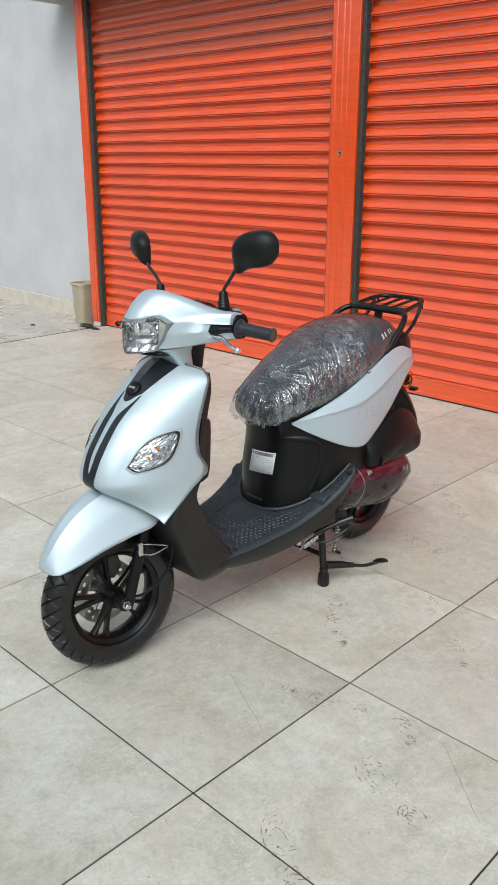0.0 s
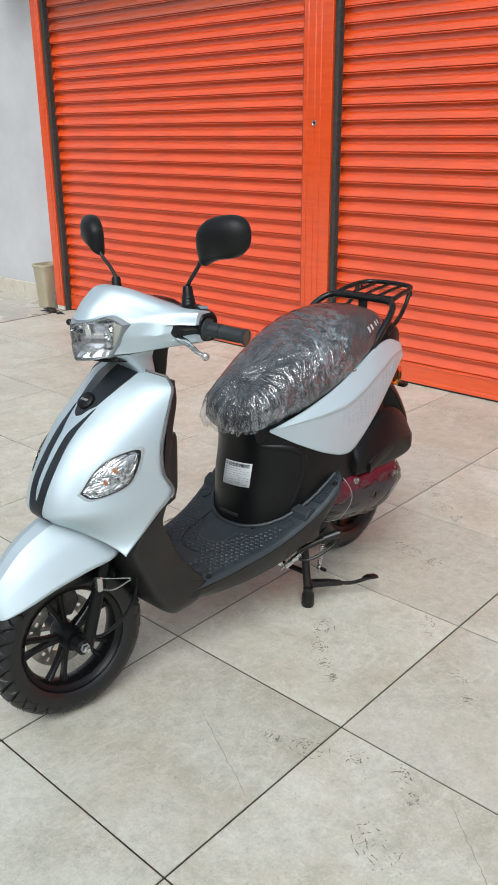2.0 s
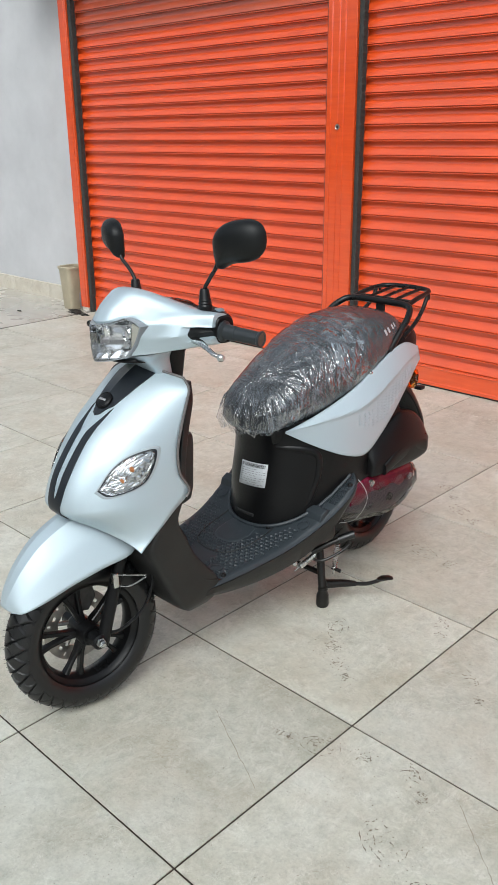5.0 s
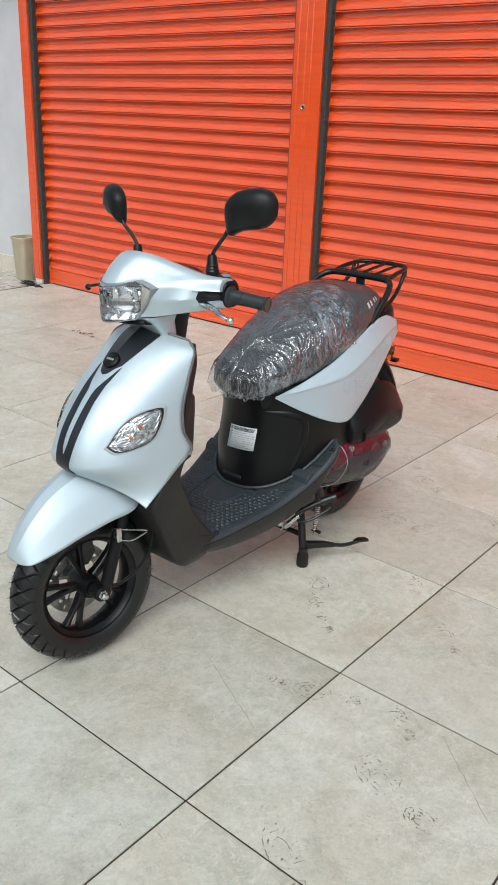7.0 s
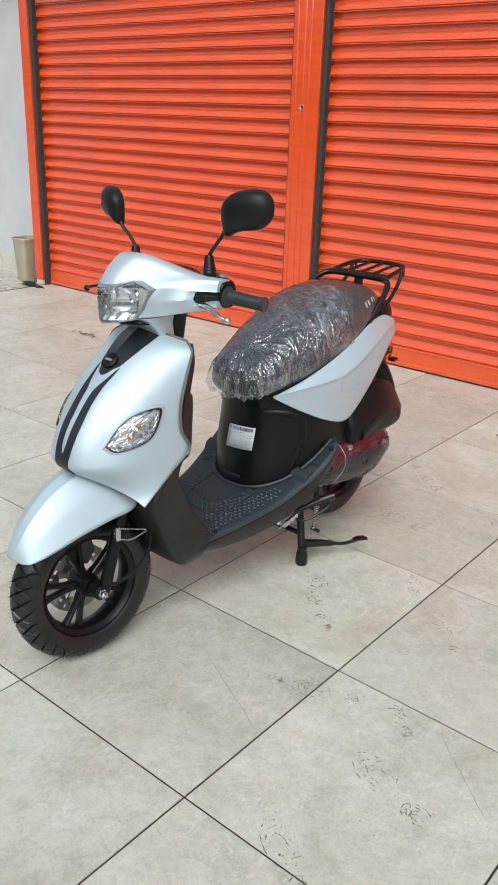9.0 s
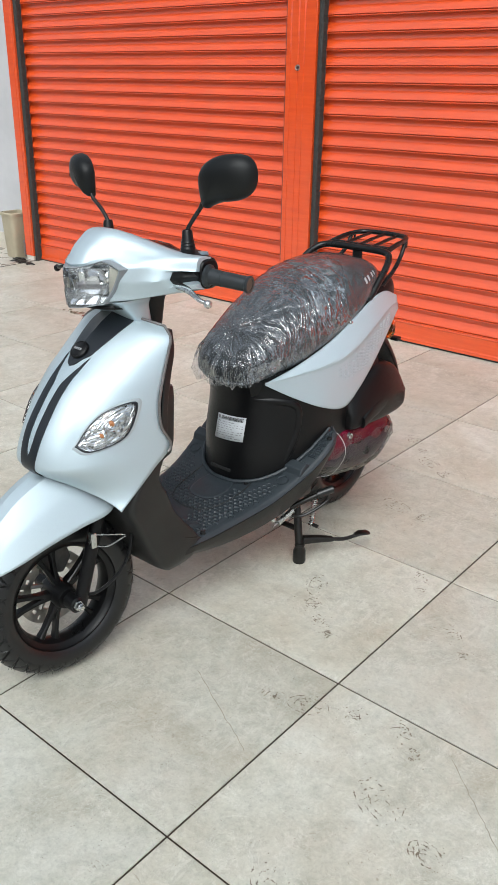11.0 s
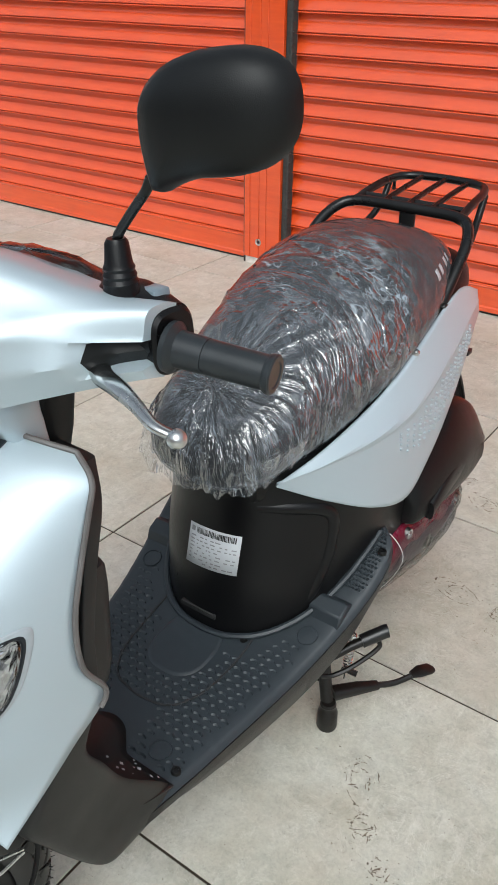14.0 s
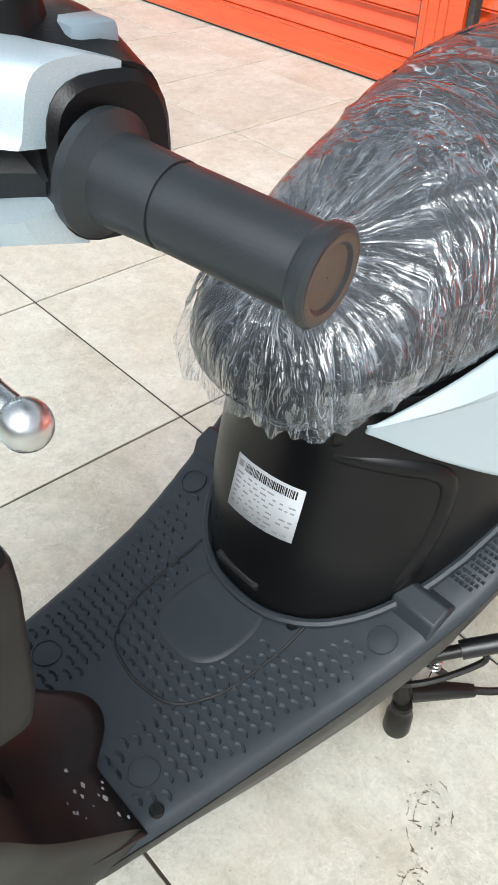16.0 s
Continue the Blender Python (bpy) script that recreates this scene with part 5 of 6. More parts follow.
# seam of the rider's pad
bm = bmesh.new()
tube(bm, [V((0.128 * math.sin(a), 2.16 + 0.125 * math.cos(a), 0.0)) for a in np.linspace(-1.75, 1.75, 40)], 0.003, 6)
for v in bm.verts:
    k = min(range(90), key=lambda q: abs(SEATS[q][0] - v.co.y))
    y, w, zt, zb = SEATS[k]
    zm = zb + (zt - zb) * 0.42
    u = min(abs(v.co.x) / w, 0.99)
    v.co.z += zm + (zt - zm) * (1 - u ** 2.7) ** (1 / 2.3)
sp("seam", bm, VINYL, seat, "raised seam of the rider's pad")
# pale mark on the flank of the seat
bm = bmesh.new()
for k in range(4):
    y0 = 2.285 + 0.021 * k
    rowsm = []
    for y in (y0, y0 + 0.005, y0 + 0.010):
        q = min(range(90), key=lambda i: abs(SEATS[i][0] - y))
        r_ = seat_ring(q, 96, 0.0012)
        rowsm.append([r_[i] for i in range(5, 9)])
    skin(bm, rowsm)
sp("seat_mark", bm, LETTER, seat, "pale block mark on the flank", solid=0.0005)


def fold(p, sharp=1.0):
    """Height of the film's folds at a point: straight creases fanning from the gathered nose, and crumples."""
    dx, dy = p.x + 0.012 + 0.010 * noise.noise(p * 6), p.y - 1.862
    ang, rad = math.atan2(dx, dy), math.hypot(dx, dy)
    loose = 0.35 + 0.65 * max(0.0, min(1.0, 0.5 + 1.8 * noise.noise(V((p.x * 9, p.y * 9, p.z * 9 + 4)))))
    a = abs(noise.noise(V((ang * 6.0, rad * 9, p.z * 7))))
    d = abs(noise.noise(V((p.x * 11, p.y * 34 + p.x * 12, p.z * 14))))
    e = abs(noise.noise(V((p.x * 40, p.y * 36, p.z * 40))))
    fan = max(0.0, min(1.0, (0.26 - rad) / 0.12))
    back = 1.0 if p.y < 2.24 else max(0.35, 1 - (p.y - 2.24) * 6)
    return 0.0030 + back * loose * (0.0080 * (0.28 - a) * fan + 0.0075 * (0.28 - d) * (1 - 0.6 * fan) + 0.0030 * (0.28 - e))


bm = bmesh.new()
rows = []
SEATS = spline(SEAT, 330)
for k in range(330):
    ring = seat_ring(k, 400)
    y, w, zt, zb = SEATS[k]
    mid = V((0, y, zb + (zt - zb) * 0.42))
    nudge = V((0, 0.006 * max(0.0, 1 - k / 44), 0))
    rows.append([p + (p - mid).normalized() * fold(p) - nudge for p in ring])
skin(bm, rows, True, True)
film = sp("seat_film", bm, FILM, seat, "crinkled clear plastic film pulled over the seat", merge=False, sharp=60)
film.visible_shadow = False
# loose gathered skirt of film under the front of the seat
bm = bmesh.new()
rows = []
for f in np.linspace(0, 1, 12):
    row = []
    for i in range(160):
        a = math.pi * (1.02 * i / 159 - 0.01) * 1.0
        n1 = noise.noise(V((a * 9, f * 2.0, 1.7)))
        n2 = noise.noise(V((a * 24, f * 3.0, 4.7)))
        r = 1.03 + (0.035 * n1 + 0.012 * n2) * (0.4 + f) + 0.16 * f * math.exp(-((a - 0.75) / 0.45) ** 2)
        x = -0.135 * r * math.cos(a)
        y = 1.915 - 0.112 * r * max(0.0, math.sin(a)) ** 0.8
        z = 0.655 + (y - 1.80) * 0.10 - (0.056 * f + 0.010 * f * n1) * max(0.0, math.sin(a)) ** 0.45 + 0.02 * abs(math.cos(a)) ** 3
        row.append(V((x, y, z)))
    rows.append(row)
skin(bm, rows)
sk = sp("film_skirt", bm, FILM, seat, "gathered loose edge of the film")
sk.visible_shadow = False


# luggage rack of black tube
RT = 0.0105
rail = [(0.158, 2.300, 0.772), (0.157, 2.345, 0.813), (0.152, 2.400, 0.857), (0.134, 2.442, 0.882), (0.104, 2.460, 0.890), (0.050, 2.465, 0.891), (0.0, 2.465, 0.891)]
rail = rail + [(-a, b, c) for a, b, c in reversed(rail[:-1])]
bm = bmesh.new()
tube(bm, bent(rail, 60), RT, 12)
rack = sp("luggage_rack", bm, BLACK_STEEL, None, "black tubular steel luggage rack behind the seat")
hoop = [(0.112, 2.450, 0.887), (0.108, 2.52, 0.902), (0.101, 2.59, 0.910), (0.075, 2.628, 0.913), (0.0, 2.640, 0.914)]
hoop = hoop + [(-a, b, c) for a, b, c in reversed(hoop[:-1])]
bm = bmesh.new()
tube(bm, bent(hoop, 60), 0.008, 12)
sp("rear_hoop", bm, BLACK_STEEL, rack)
for x in (0.05, 0.0, -0.05):
    bm = bmesh.new()
    tube(bm, [(x, 2.466, 0.896), (x, 2.55, 0.906), (x, 2.645, 0.914)], 0.0055, 8)
    sp("rack_bar", bm, BLACK_STEEL, rack)
bm = bmesh.new()
tube(bm, [(0.112, 2.492, 0.896), (-0.112, 2.492, 0.896)], 0.0055, 8)
sp("rack_bar", bm, BLACK_STEEL, rack)
for sg in (1, -1):
    bm = bmesh.new()
    tube(bm, bent([(sg * 0.104, 2.59, 0.905), (sg * 0.106, 2.565, 0.865), (sg * 0.115, 2.515, 0.83), (sg * 0.130, 2.42, 0.79)], 16), 0.007, 10)
    sp("rack_stay", bm, BLACK_STEEL, rack)
    bm = bmesh.new()
    tube(bm, [(sg * 0.100, 2.605, 0.905), (sg * 0.100, 2.605, 0.885)], 0.004, 8)
    sp("strap_peg", bm, BLACK_STEEL, rack)
    bolt(rack, (sg * 0.168, 2.302, 0.775), 0.009, "x")
bm = bmesh.new()
block(bm, (-0.016, 2.466, 0.79), (0.016, 2.476, 0.892), 0.002)
sp("centre_stay", bm, BLACK_STEEL, rack, "flat centre stay")


# headset cowl: sections (sideways, then y and z of seven border points from the rear top edge round the front to the underside)
COWL = [(0.000, 1.560, 1.022, 1.440, 1.069, 1.378, 1.042, 1.342, 0.999, 1.372, 0.950, 1.376, 0.912, 1.50, 0.912),
        (0.034, 1.561, 1.020, 1.444, 1.067, 1.388, 1.042, 1.354, 1.002, 1.380, 0.950, 1.380, 0.912, 1.50, 0.912),
        (0.067, 1.565, 1.016, 1.462, 1.056, 1.420, 1.036, 1.399, 1.011, 1.399, 0.955, 1.391, 0.917, 1.50, 0.914),
        (0.100, 1.570, 1.010, 1.486, 1.040, 1.446, 1.022, 1.413, 1.000, 1.409, 0.960, 1.424, 0.919, 1.506, 0.916),
        (0.130, 1.574, 1.006, 1.508, 1.026, 1.474, 1.013, 1.448, 0.993, 1.441, 0.958, 1.463, 0.925, 1.515, 0.922),
        (0.160, 1.577, 1.005, 1.530, 1.016, 1.500, 1.008, 1.485, 0.988, 1.472, 0.962, 1.496, 0.932, 1.530, 0.928),
        (0.182, 1.580, 1.005, 1.550, 1.011, 1.524, 1.006, 1.514, 0.984, 1.498, 0.966, 1.518, 0.937, 1.545, 0.932),
        (0.202, 1.582, 1.004, 1.566, 1.008, 1.546, 1.004, 1.538, 0.981, 1.527, 0.966, 1.538, 0.941, 1.560, 0.936)]
_half = spline(COWL, 33)
_full = [np.concatenate(([-r[0]], r[1:])) for r in reversed(_half[1:])] + list(_half)


def cowl_section(r):
    x = r[0]
    p = [(r[1 + 2 * k], r[2 + 2 * k]) for k in range(7)]
    top = spline(p[:4], 19)                       # over the dome to the brow
    front = [(p[3][0] + (p[4][0] - p[3][0]) * k / 6, p[3][1] + (p[4][1] - p[3][1]) * k / 6) for k in range(1, 7)]
    chin = [(p[4][0] + (p[5][0] - p[4][0]) * k / 5, p[4][1] + (p[5][1] - p[4][1]) * k / 5) for k in range(1, 6)]
    out = []
    ax = abs(x)
    for k, (y, z) in enumerate(list(top) + front + chin):
        if k >= 14 and ax > 0.07:
            # folded ridge rising outwards beside the lamp
            d = ax - (0.076 + (z - 0.931) * 0.72)
            y -= 0.006 * max(0.0, 1 - abs(d) / 0.022) * min(1.0, max(0.0, (1.016 - z) / 0.012))
        if ax > 0.160 and 19 <= k <= 27:
            # hollow for the lever between upper and lower lip
            y += 0.030 * min(1.0, (ax - 0.160) / 0.014) * (1.0 if 20 <= k <= 26 else 0.0)
        if k >= 20:
            # opening for the headlight
            hw = steps(z, [(0.90, 0.058), (0.914, 0.060), (0.950, 0.083), (0.988, 0.103), (1.02, 0.103)])
            y += 0.045 * min(1.0, max(0.0, (hw - ax) / 0.006))
        out.append(V((x, y, z)))
    out.append(V((x, p[6][0], p[6][1])))
    out.append(V((x, p[6][0] + 0.02, (p[0][1] + p[6][1]) / 2)))
    return out


bm = bmesh.new()
secs = [cowl_section(r) for r in _full]
skin(bm, secs, True, True)
cowl = sp("headset_cowl", bm, SILVER, None, "silver painted handlebar cowl", True)
for sg in (1, -1):
    bm = bmesh.new()
    skin(bm, [[p + V((0, -0.0012, 0)) for p in s[20:27]] for s in secs if 0.163 < sg * s[0].x < 0.2025])
    sp("lever_recess", bm, SHELL, cowl, "dark recess for the lever", True)


def lamp_outline(f=1.0, n=56):
    """Headlight outline in (x, z): dipping brow, pointed sides, narrower below."""
    key = [(0.0, 0.992), (0.036, 0.995), (0.066, 1.006), (0.090, 0.998), (0.108, 0.988), (0.088, 0.950), (0.064, 0.914), (0.032, 0.907), (0.0, 0.905)]
    key = key + [(-a, b) for a, b in reversed(key[1:-1])]
    out = []
    for i in range(n):
        t = i / n * len(key)
        j = int(t)
        a, b = key[j], key[(j + 1) % len(key)]
        u = t - j
        out.append(((a[0] + (b[0] - a[0]) * u) * f, 0.950 + (a[1] + (b[1] - a[1]) * u - 0.950) * f))
    return out


def lamp_y(x):
    return 1.332 + 0.068 * (1 - math.exp(-(x / 0.058) ** 2))


BEZEL = simple("grey_bezel_plastic", (0.24, 0.26, 0.28), 0.35)
bm = bmesh.new()
skin(bm, [[V((x, lamp_y(x / max(f, 0.9)) + d, z)) for x, z in lamp_outline(f)] for f, d in ((1.040, 0.034), (1.050, 0.004), (1.045, -0.0005), (1.012, -0.0015), (0.992, 0.002), (0.980, 0.010))], True)
lamp = sp("headlight", bm, BEZEL, cowl, "clear headlight with grey bezel", True)
# reflector: deep centre bowl with stepped rows, framed by a bright rim
bm = bmesh.new()
skin(bm, [[V((x, lamp_y(x) + d, z)) for x, z in lamp_outline(f)] for f, d in ((0.985, 0.004), (0.955, 0.009), (0.93, 0.009), (0.86, 0.018), (0.84, 0.026), (0.5, 0.034), (0.02, 0.036))], True)
refl = sp("reflector", bm, LAMP_CHROME, lamp, "chrome headlight reflector", True, flat=True)
# smooth upper bowl, then a shelf with upright flutes
bm = bmesh.new()
rows = []
for q in range(25):
    z = 0.990 - 0.058 * q / 24
    row = []
    for k in range(41):
        x = (-0.072 + 0.144 * k / 40) * (0.86 + 0.14 * min(1.0, (z - 0.925) / 0.03))
        row.append(V((x, lamp_y(x) + max(0.009, 0.034 - 4.6 * x * x - 9.0 * (z - 0.957) ** 2), z)))
    rows.append(row)
skin(bm, rows)
sp("reflector_bowl", bm, LAMP_CHROME, lamp, "smooth chrome bowl", True)
bm = bmesh.new()
rows = []
for z, d in ((0.936, 0.030), (0.934, 0.026), (0.924, 0.014), (0.915, 0.005), (0.910, 0.004)):
    rows.append([V((x * (1.0 if z > 0.93 else 0.94), lamp_y(x) + d + 0.0010 * math.sin(x * 300), z)) for x in np.linspace(-0.062, 0.062, 90)])
skin(bm, rows)
sp("reflector_shelf", bm, LAMP_CHROME, lamp, "sloping chrome shelf with soft flutes", True)
bm = bmesh.new()
tube(bm, [(0, 1.386, 0.950), (0, 1.356, 0.950), (0, 1.353, 0.950)], 0.0075, 16)
sp("bulb_cap", bm, ALLOY, lamp, "dull bulb shield", True)
PALE = simple("pale_lamp_plastic", (0.55, 0.53, 0.46), 0.25, bump=0)
for sg in (1, -1):
    bm = bmesh.new()
    lathe(bm, [(0.0, 0.019), (-0.004, 0.0165), (0.006, 0.013), (0.016, 0.004), (0.016, 0.0005)], (sg * 0.062, lamp_y(0.062) + 0.010, 0.970), 20, "y")
    sp("position_lamp", bm, CHROME, lamp, "small round side reflector", True)
    bm = bmesh.new()
    tri = [(0.078, 0.994), (0.098, 0.986), (0.086, 0.958), (0.072, 0.930), (0.074, 0.955)]
    skin(bm, [[V((sg * a, lamp_y(a) + d, b)) for a, b in tri] for d in (0.006, 0.010)], True, True)
    sp("side_plate", bm, PALE, lamp, "pale side plate behind the lens", True, flat=True)
bm = bmesh.new()
skin(bm, [[V((x, lamp_y(x) + d, z)) for x, z in lamp_outline(f)] for f, d in ((0.998, 0.004), (0.985, -0.001), (0.9, -0.004), (0.6, -0.005), (0.25, -0.006), (0.02, -0.006))], True)
ln = sp("lens", bm, LENS, lamp, "clear headlight lens", True)
ln.visible_shadow = False
# lower lip under the lamp and the neck below
bm = bmesh.new()
rows = []
for z, w, yf, yb in spline([(0.914, 0.088, 1.392, 1.514), (0.907, 0.086, 1.398, 1.512), (0.898, 0.081, 1.412, 1.510), (0.885, 0.079, 1.428, 1.510), (0.866, 0.078, 1.448, 1.510), (0.834, 0.076, 1.466, 1.510)], 14):
    rows.append([V((w * a, (yf + yb) / 2 + (yb - yf) / 2 * b, z)) for a, b in superring(44, 4.0)])
skin(bm, rows, True, True)
sp("cowl_neck", bm, SILVER, cowl, "silver neck below the headlight", True)
bm = bmesh.new()
skin(bm, [[V((w * t, 1.382 + 0.030 * t * t + dy, 0.902 + dz)) for t in np.linspace(-1, 1, 21)] for w, dy, dz in ((0.070, -0.008, 0.004), (0.072, -0.006, -0.003), (0.070, 0.020, -0.006))])
sp("lamp_lip", bm, PLASTIC, cowl, "dark gap under the headlight", True, solid=0.003)
bm = bmesh.new()
rows = []
for z, w, yf, yb in ((0.935, 0.098, 1.490, 1.556), (0.90, 0.080, 1.485, 1.552), (0.85, 0.074, 1.48, 1.546), (0.80, 0.060, 1.48, 1.54)):
    rows.append([V((w * a, (yf + yb) / 2 + (yb - yf) / 2 * b, z)) for a, b in superring(28, 4)])
skin(bm, rows, True, True)
sp("column_cover", bm, PLASTIC, cowl, "black steering column cover", True)
# dark rear half with the dashboard
bm = bmesh.new()
rows = []
for x, y0, y1, z0, z1 in spline([(-0.20, 1.545, 1.600, 0.955, 1.004), (-0.15, 1.53, 1.605, 0.950, 1.018), (-0.09, 1.50, 1.620, 0.94, 1.008), (0.0, 1.49, 1.630, 0.94, 1.014), (0.09, 1.50, 1.620, 0.94, 1.008), (0.15, 1.53, 1.605, 0.950, 1.018), (0.20, 1.545, 1.600, 0.955, 1.004)], 30):
    rows.append([V((x, (y0 + y1) / 2 + (y1 - y0) / 2 * a, (z0 + z1) / 2 + (z1 - z0) / 2 * b)) for a, b in superring(28, 3)])
skin(bm, rows, True, True)
rear_cowl = sp("rear_cowl", bm, PLASTIC, None, "black rear half of the handlebar cowl", True)
bm = bmesh.new()
rows = []
for f, h in ((1.0, 0.0), (0.96, 0.010), (0.75, 0.016), (0.4, 0.019), (0.02, 0.02)):
    rows.append([V((0.085 * f * a, 1.555 + 0.046 * f * b, 1.004 - 0.18 * 0.046 * f * b + h)) for a, b in superring(36, 3)])
skin(bm, rows, True)
dash = sp("dashboard", bm, PLASTIC, rear_cowl, "dark instrument dial under film", True)
bm = bmesh.new()
rows = []
for f, h in ((1.08, -0.004), (1.03, 0.012), (0.8, 0.021), (0.4, 0.024), (0.02, 0.025)):
    rows.append([V((0.088 * f * a + 0.003 * noise.noise(V((a * 4, b * 4, f * 5))), 1.555 + 0.05 * f * b, 1.004 - 0.18 * 0.046 * f * b + h + 0.003 * noise.noise(V((a * 6, b * 6, f * 9))))) for a, b in superring(60, 3)])
skin(bm, rows, True)
df = sp("dashboard_film", bm, FILM_COVER, rear_cowl, "clear protective film over the dial", True)
df.visible_shadow = False


# grips, switch housings, levers, mirrors
for sg in (1, -1):
    bm = bmesh.new()
    rows = []
    for x, ry, rz in ((0.150, 0.020, 0.024), (0.160, 0.025, 0.031), (0.203, 0.027, 0.033), (0.2065, 0.024, 0.029)):
        rows.append([V((sg * x, 1.574 + ry * a, 0.969 + rz * b)) for a, b in superring(28, 3)])
    skin(bm, rows, True, True)
    sw = sp("switch_housing", bm, PLASTIC, None, "black switch housing", True)
    bm = bmesh.new()
    block(bm, (sg * 0.174 - 0.011, 1.570, 1.002), (sg * 0.174 + 0.011, 1.592, 1.015), 0.004)
    sp("switch_button", bm, BLUEGREY, sw, "blue-grey switch button", True)
    a, b = V((sg * 0.2068, 1.5655, 0.9666)), V((sg * 0.310, 1.600, 0.953))
    d = (b - a)
    bm = bmesh.new()
    prof = [(0.0, 0.012), (0.0, 0.025), (0.05, 0.0255), (0.07, 0.0225), (0.10, 0.0185), (0.36, 0.0175), (0.362, 0.0165), (0.375, 0.0165), (0.377, 0.0172), (0.92, 0.0168), (0.945, 0.019), (0.985, 0.0195), (1.0, 0.018), (1.0, 0.0135), (0.985, 0.012), (0.985, 0.0005)]
    q = d.to_track_quat("Z", "Y").to_matrix().to_4x4()
    lathe(bm, [(h * d.length, r) for h, r in prof], (0, 0, 0), 36, "z")
    bmesh.ops.transform(bm, matrix=Matrix.Translation(a) @ q, verts=bm.verts)
    grip = sp("grip", bm, GRIPRUB, None, "black rubber handlebar grip", True)
    bm = bmesh.new()
    lathe(bm, [(d.length * 0.9865, 0.0004), (d.length * 0.9868, 0.0122), (d.length * 1.0005, 0.0138), (d.length * 1.0012, 0.0165)], (0, 0, 0), 30, "z")
    bmesh.ops.transform(bm, matrix=Matrix.Translation(a) @ q, verts=bm.verts)
    sp("grip_end", bm, BROWN, grip, "worn brownish grip end", True)
    # brake lever
    bm = bmesh.new()
    pts = spline([(sg * 0.155, 1.520, 0.952, 0.0085, 0.0060), (sg * 0.180, 1.504, 0.950, 0.0115, 0.0068), (sg * 0.212, 1.497, 0.948, 0.0100, 0.0060), (sg * 0.245, 1.491, 0.941, 0.0070, 0.0045), (sg * 0.270, 1.486, 0.934, 0.0060, 0.0045), (sg * 0.288, 1.491, 0.928, 0.0055, 0.0045)], 28)
    rows = []
    if sg < 0:
        pts = [p + np.array([-0.032 * max(0.0, (abs(p[0]) - 0.20) / 0.09), 0.004, 0.009, 0, 0]) for p in pts]
    for i, p in enumerate(pts):
        c = V(p[:3])
        dd = (V(pts[min(i + 1, 27)][:3]) - V(pts[max(i - 1, 0)][:3])).normalized()
        side_v = dd.cross(V((0, 0, 1))).normalized()
        upv = side_v.cross(dd)
        rows.append([c + side_v * p[3] * u + upv * p[4] * v for u, v in superring(14, 2.4)])
    skin(bm, rows, True, True)
    b2 = bmesh.new()
    bmesh.ops.create_uvsphere(b2, u_segments=20, v_segments=12, radius=0.0092)
    bmesh.ops.translate(b2, vec=(sg * 0.292 - (0.033 if sg < 0 else 0), 1.492 + (0.004 if sg < 0 else 0), 0.926 + (0.009 if sg < 0 else 0)), verts=b2.verts)
    me = bpy.data.meshes.new("tmp")
    b2.to_mesh(me)
    b2.free()
    bm.from_mesh(me)
    bpy.data.meshes.remove(me)
    sp("brake_lever", bm, ZINC if sg > 0 else BLACK_STEEL, None, "bright cast brake lever with ball end" if sg > 0 else "black brake lever with ball end", True)
    # mirror
    bm = bmesh.new()
    base = V((sg * 0.156, 1.555, 0.998))
    lathe(bm, [(0.0, 0.004), (0.0, 0.0195), (0.012, 0.0190), (0.022, 0.0165), (0.025, 0.0175), (0.029, 0.0155), (0.032, 0.0165), (0.036, 0.0145), (0.039, 0.0155), (0.043, 0.0135), (0.062, 0.0115), (0.066, 0.009), (0.066, 0.003)], base, 24, "z")
    mir = sp("rear_view_mirror", bm, PLASTIC, None, "black rear view mirror on a thin stalk", True)
    bm = bmesh.new()
    tip = V((sg * 0.208, 1.552, 1.112))
    tube(bm, bent([tuple(base + V((0, 0, 0.055))), tuple(base + V((sg * 0.003, 0, 0.068))), tuple(base + V((sg * 0.026, 0.0, 0.092))), tuple(tip), tuple(tip + V((sg * 0.008, 0, 0.012)))], 16), 0.0048, 10)
    sp("stalk", bm, BLACK_STEEL, mir, "", True)
    cx, cz, cyy = (0.285, 1.176, 1.566) if sg > 0 else (-0.266, 1.174, 1.566)
    ms = 1.0 if sg > 0 else 0.90
    bm = bmesh.new()
    rows = []
    for f, dy in ((0.93, 0.012), (1.0, 0.008), (1.0, 0.0), (0.95, -0.012), (0.82, -0.021), (0.6, -0.0275), (0.4, -0.0302), (0.2, -0.0316)):
        r = []
        for i in range(56):
            t = 2 * math.pi * i / 56
            c, s = math.cos(t), math.sin(t)
            px = ms * 0.066 * math.copysign(abs(c) ** 0.80, c)
            pz = ms * 0.047 * math.copysign(abs(s) ** 0.84, s)
            pz += 0.10 * px                      # outer end stands higher
            if c < 0:                            # narrower towards the stalk, drawn down into a neck
                pz *= 1.0 - 0.16 * c * c
            if c < 0 and s < 0:
                e = max(0.0, 1 - abs(t - 3.85) / 0.75) ** 1.6
                pz -= 0.030 * e
                px -= 0.004 * e
            r.append(V((cx + sg * px * f, cyy + dy + 0.25 * px * f, cz + pz * f)))
        rows.append(r)
    skin(bm, rows, True, True)
    sp("mirror_shell", bm, SHELL, mir, "rounded black mirror shell", True)
    bm = bmesh.new()
    skin(bm, [[V((p.x, p.y, p.z)) for p in rows[0]], [V((cx + (p.x - cx) * 0.02, p.y * 0.02 + (cyy + 0.012) * 0.98, cz + (p.z - cz) * 0.02)) for p in rows[0]]], True)
    sp("mirror_glass", bm, MIRROR, mir, "mirror glass", True)
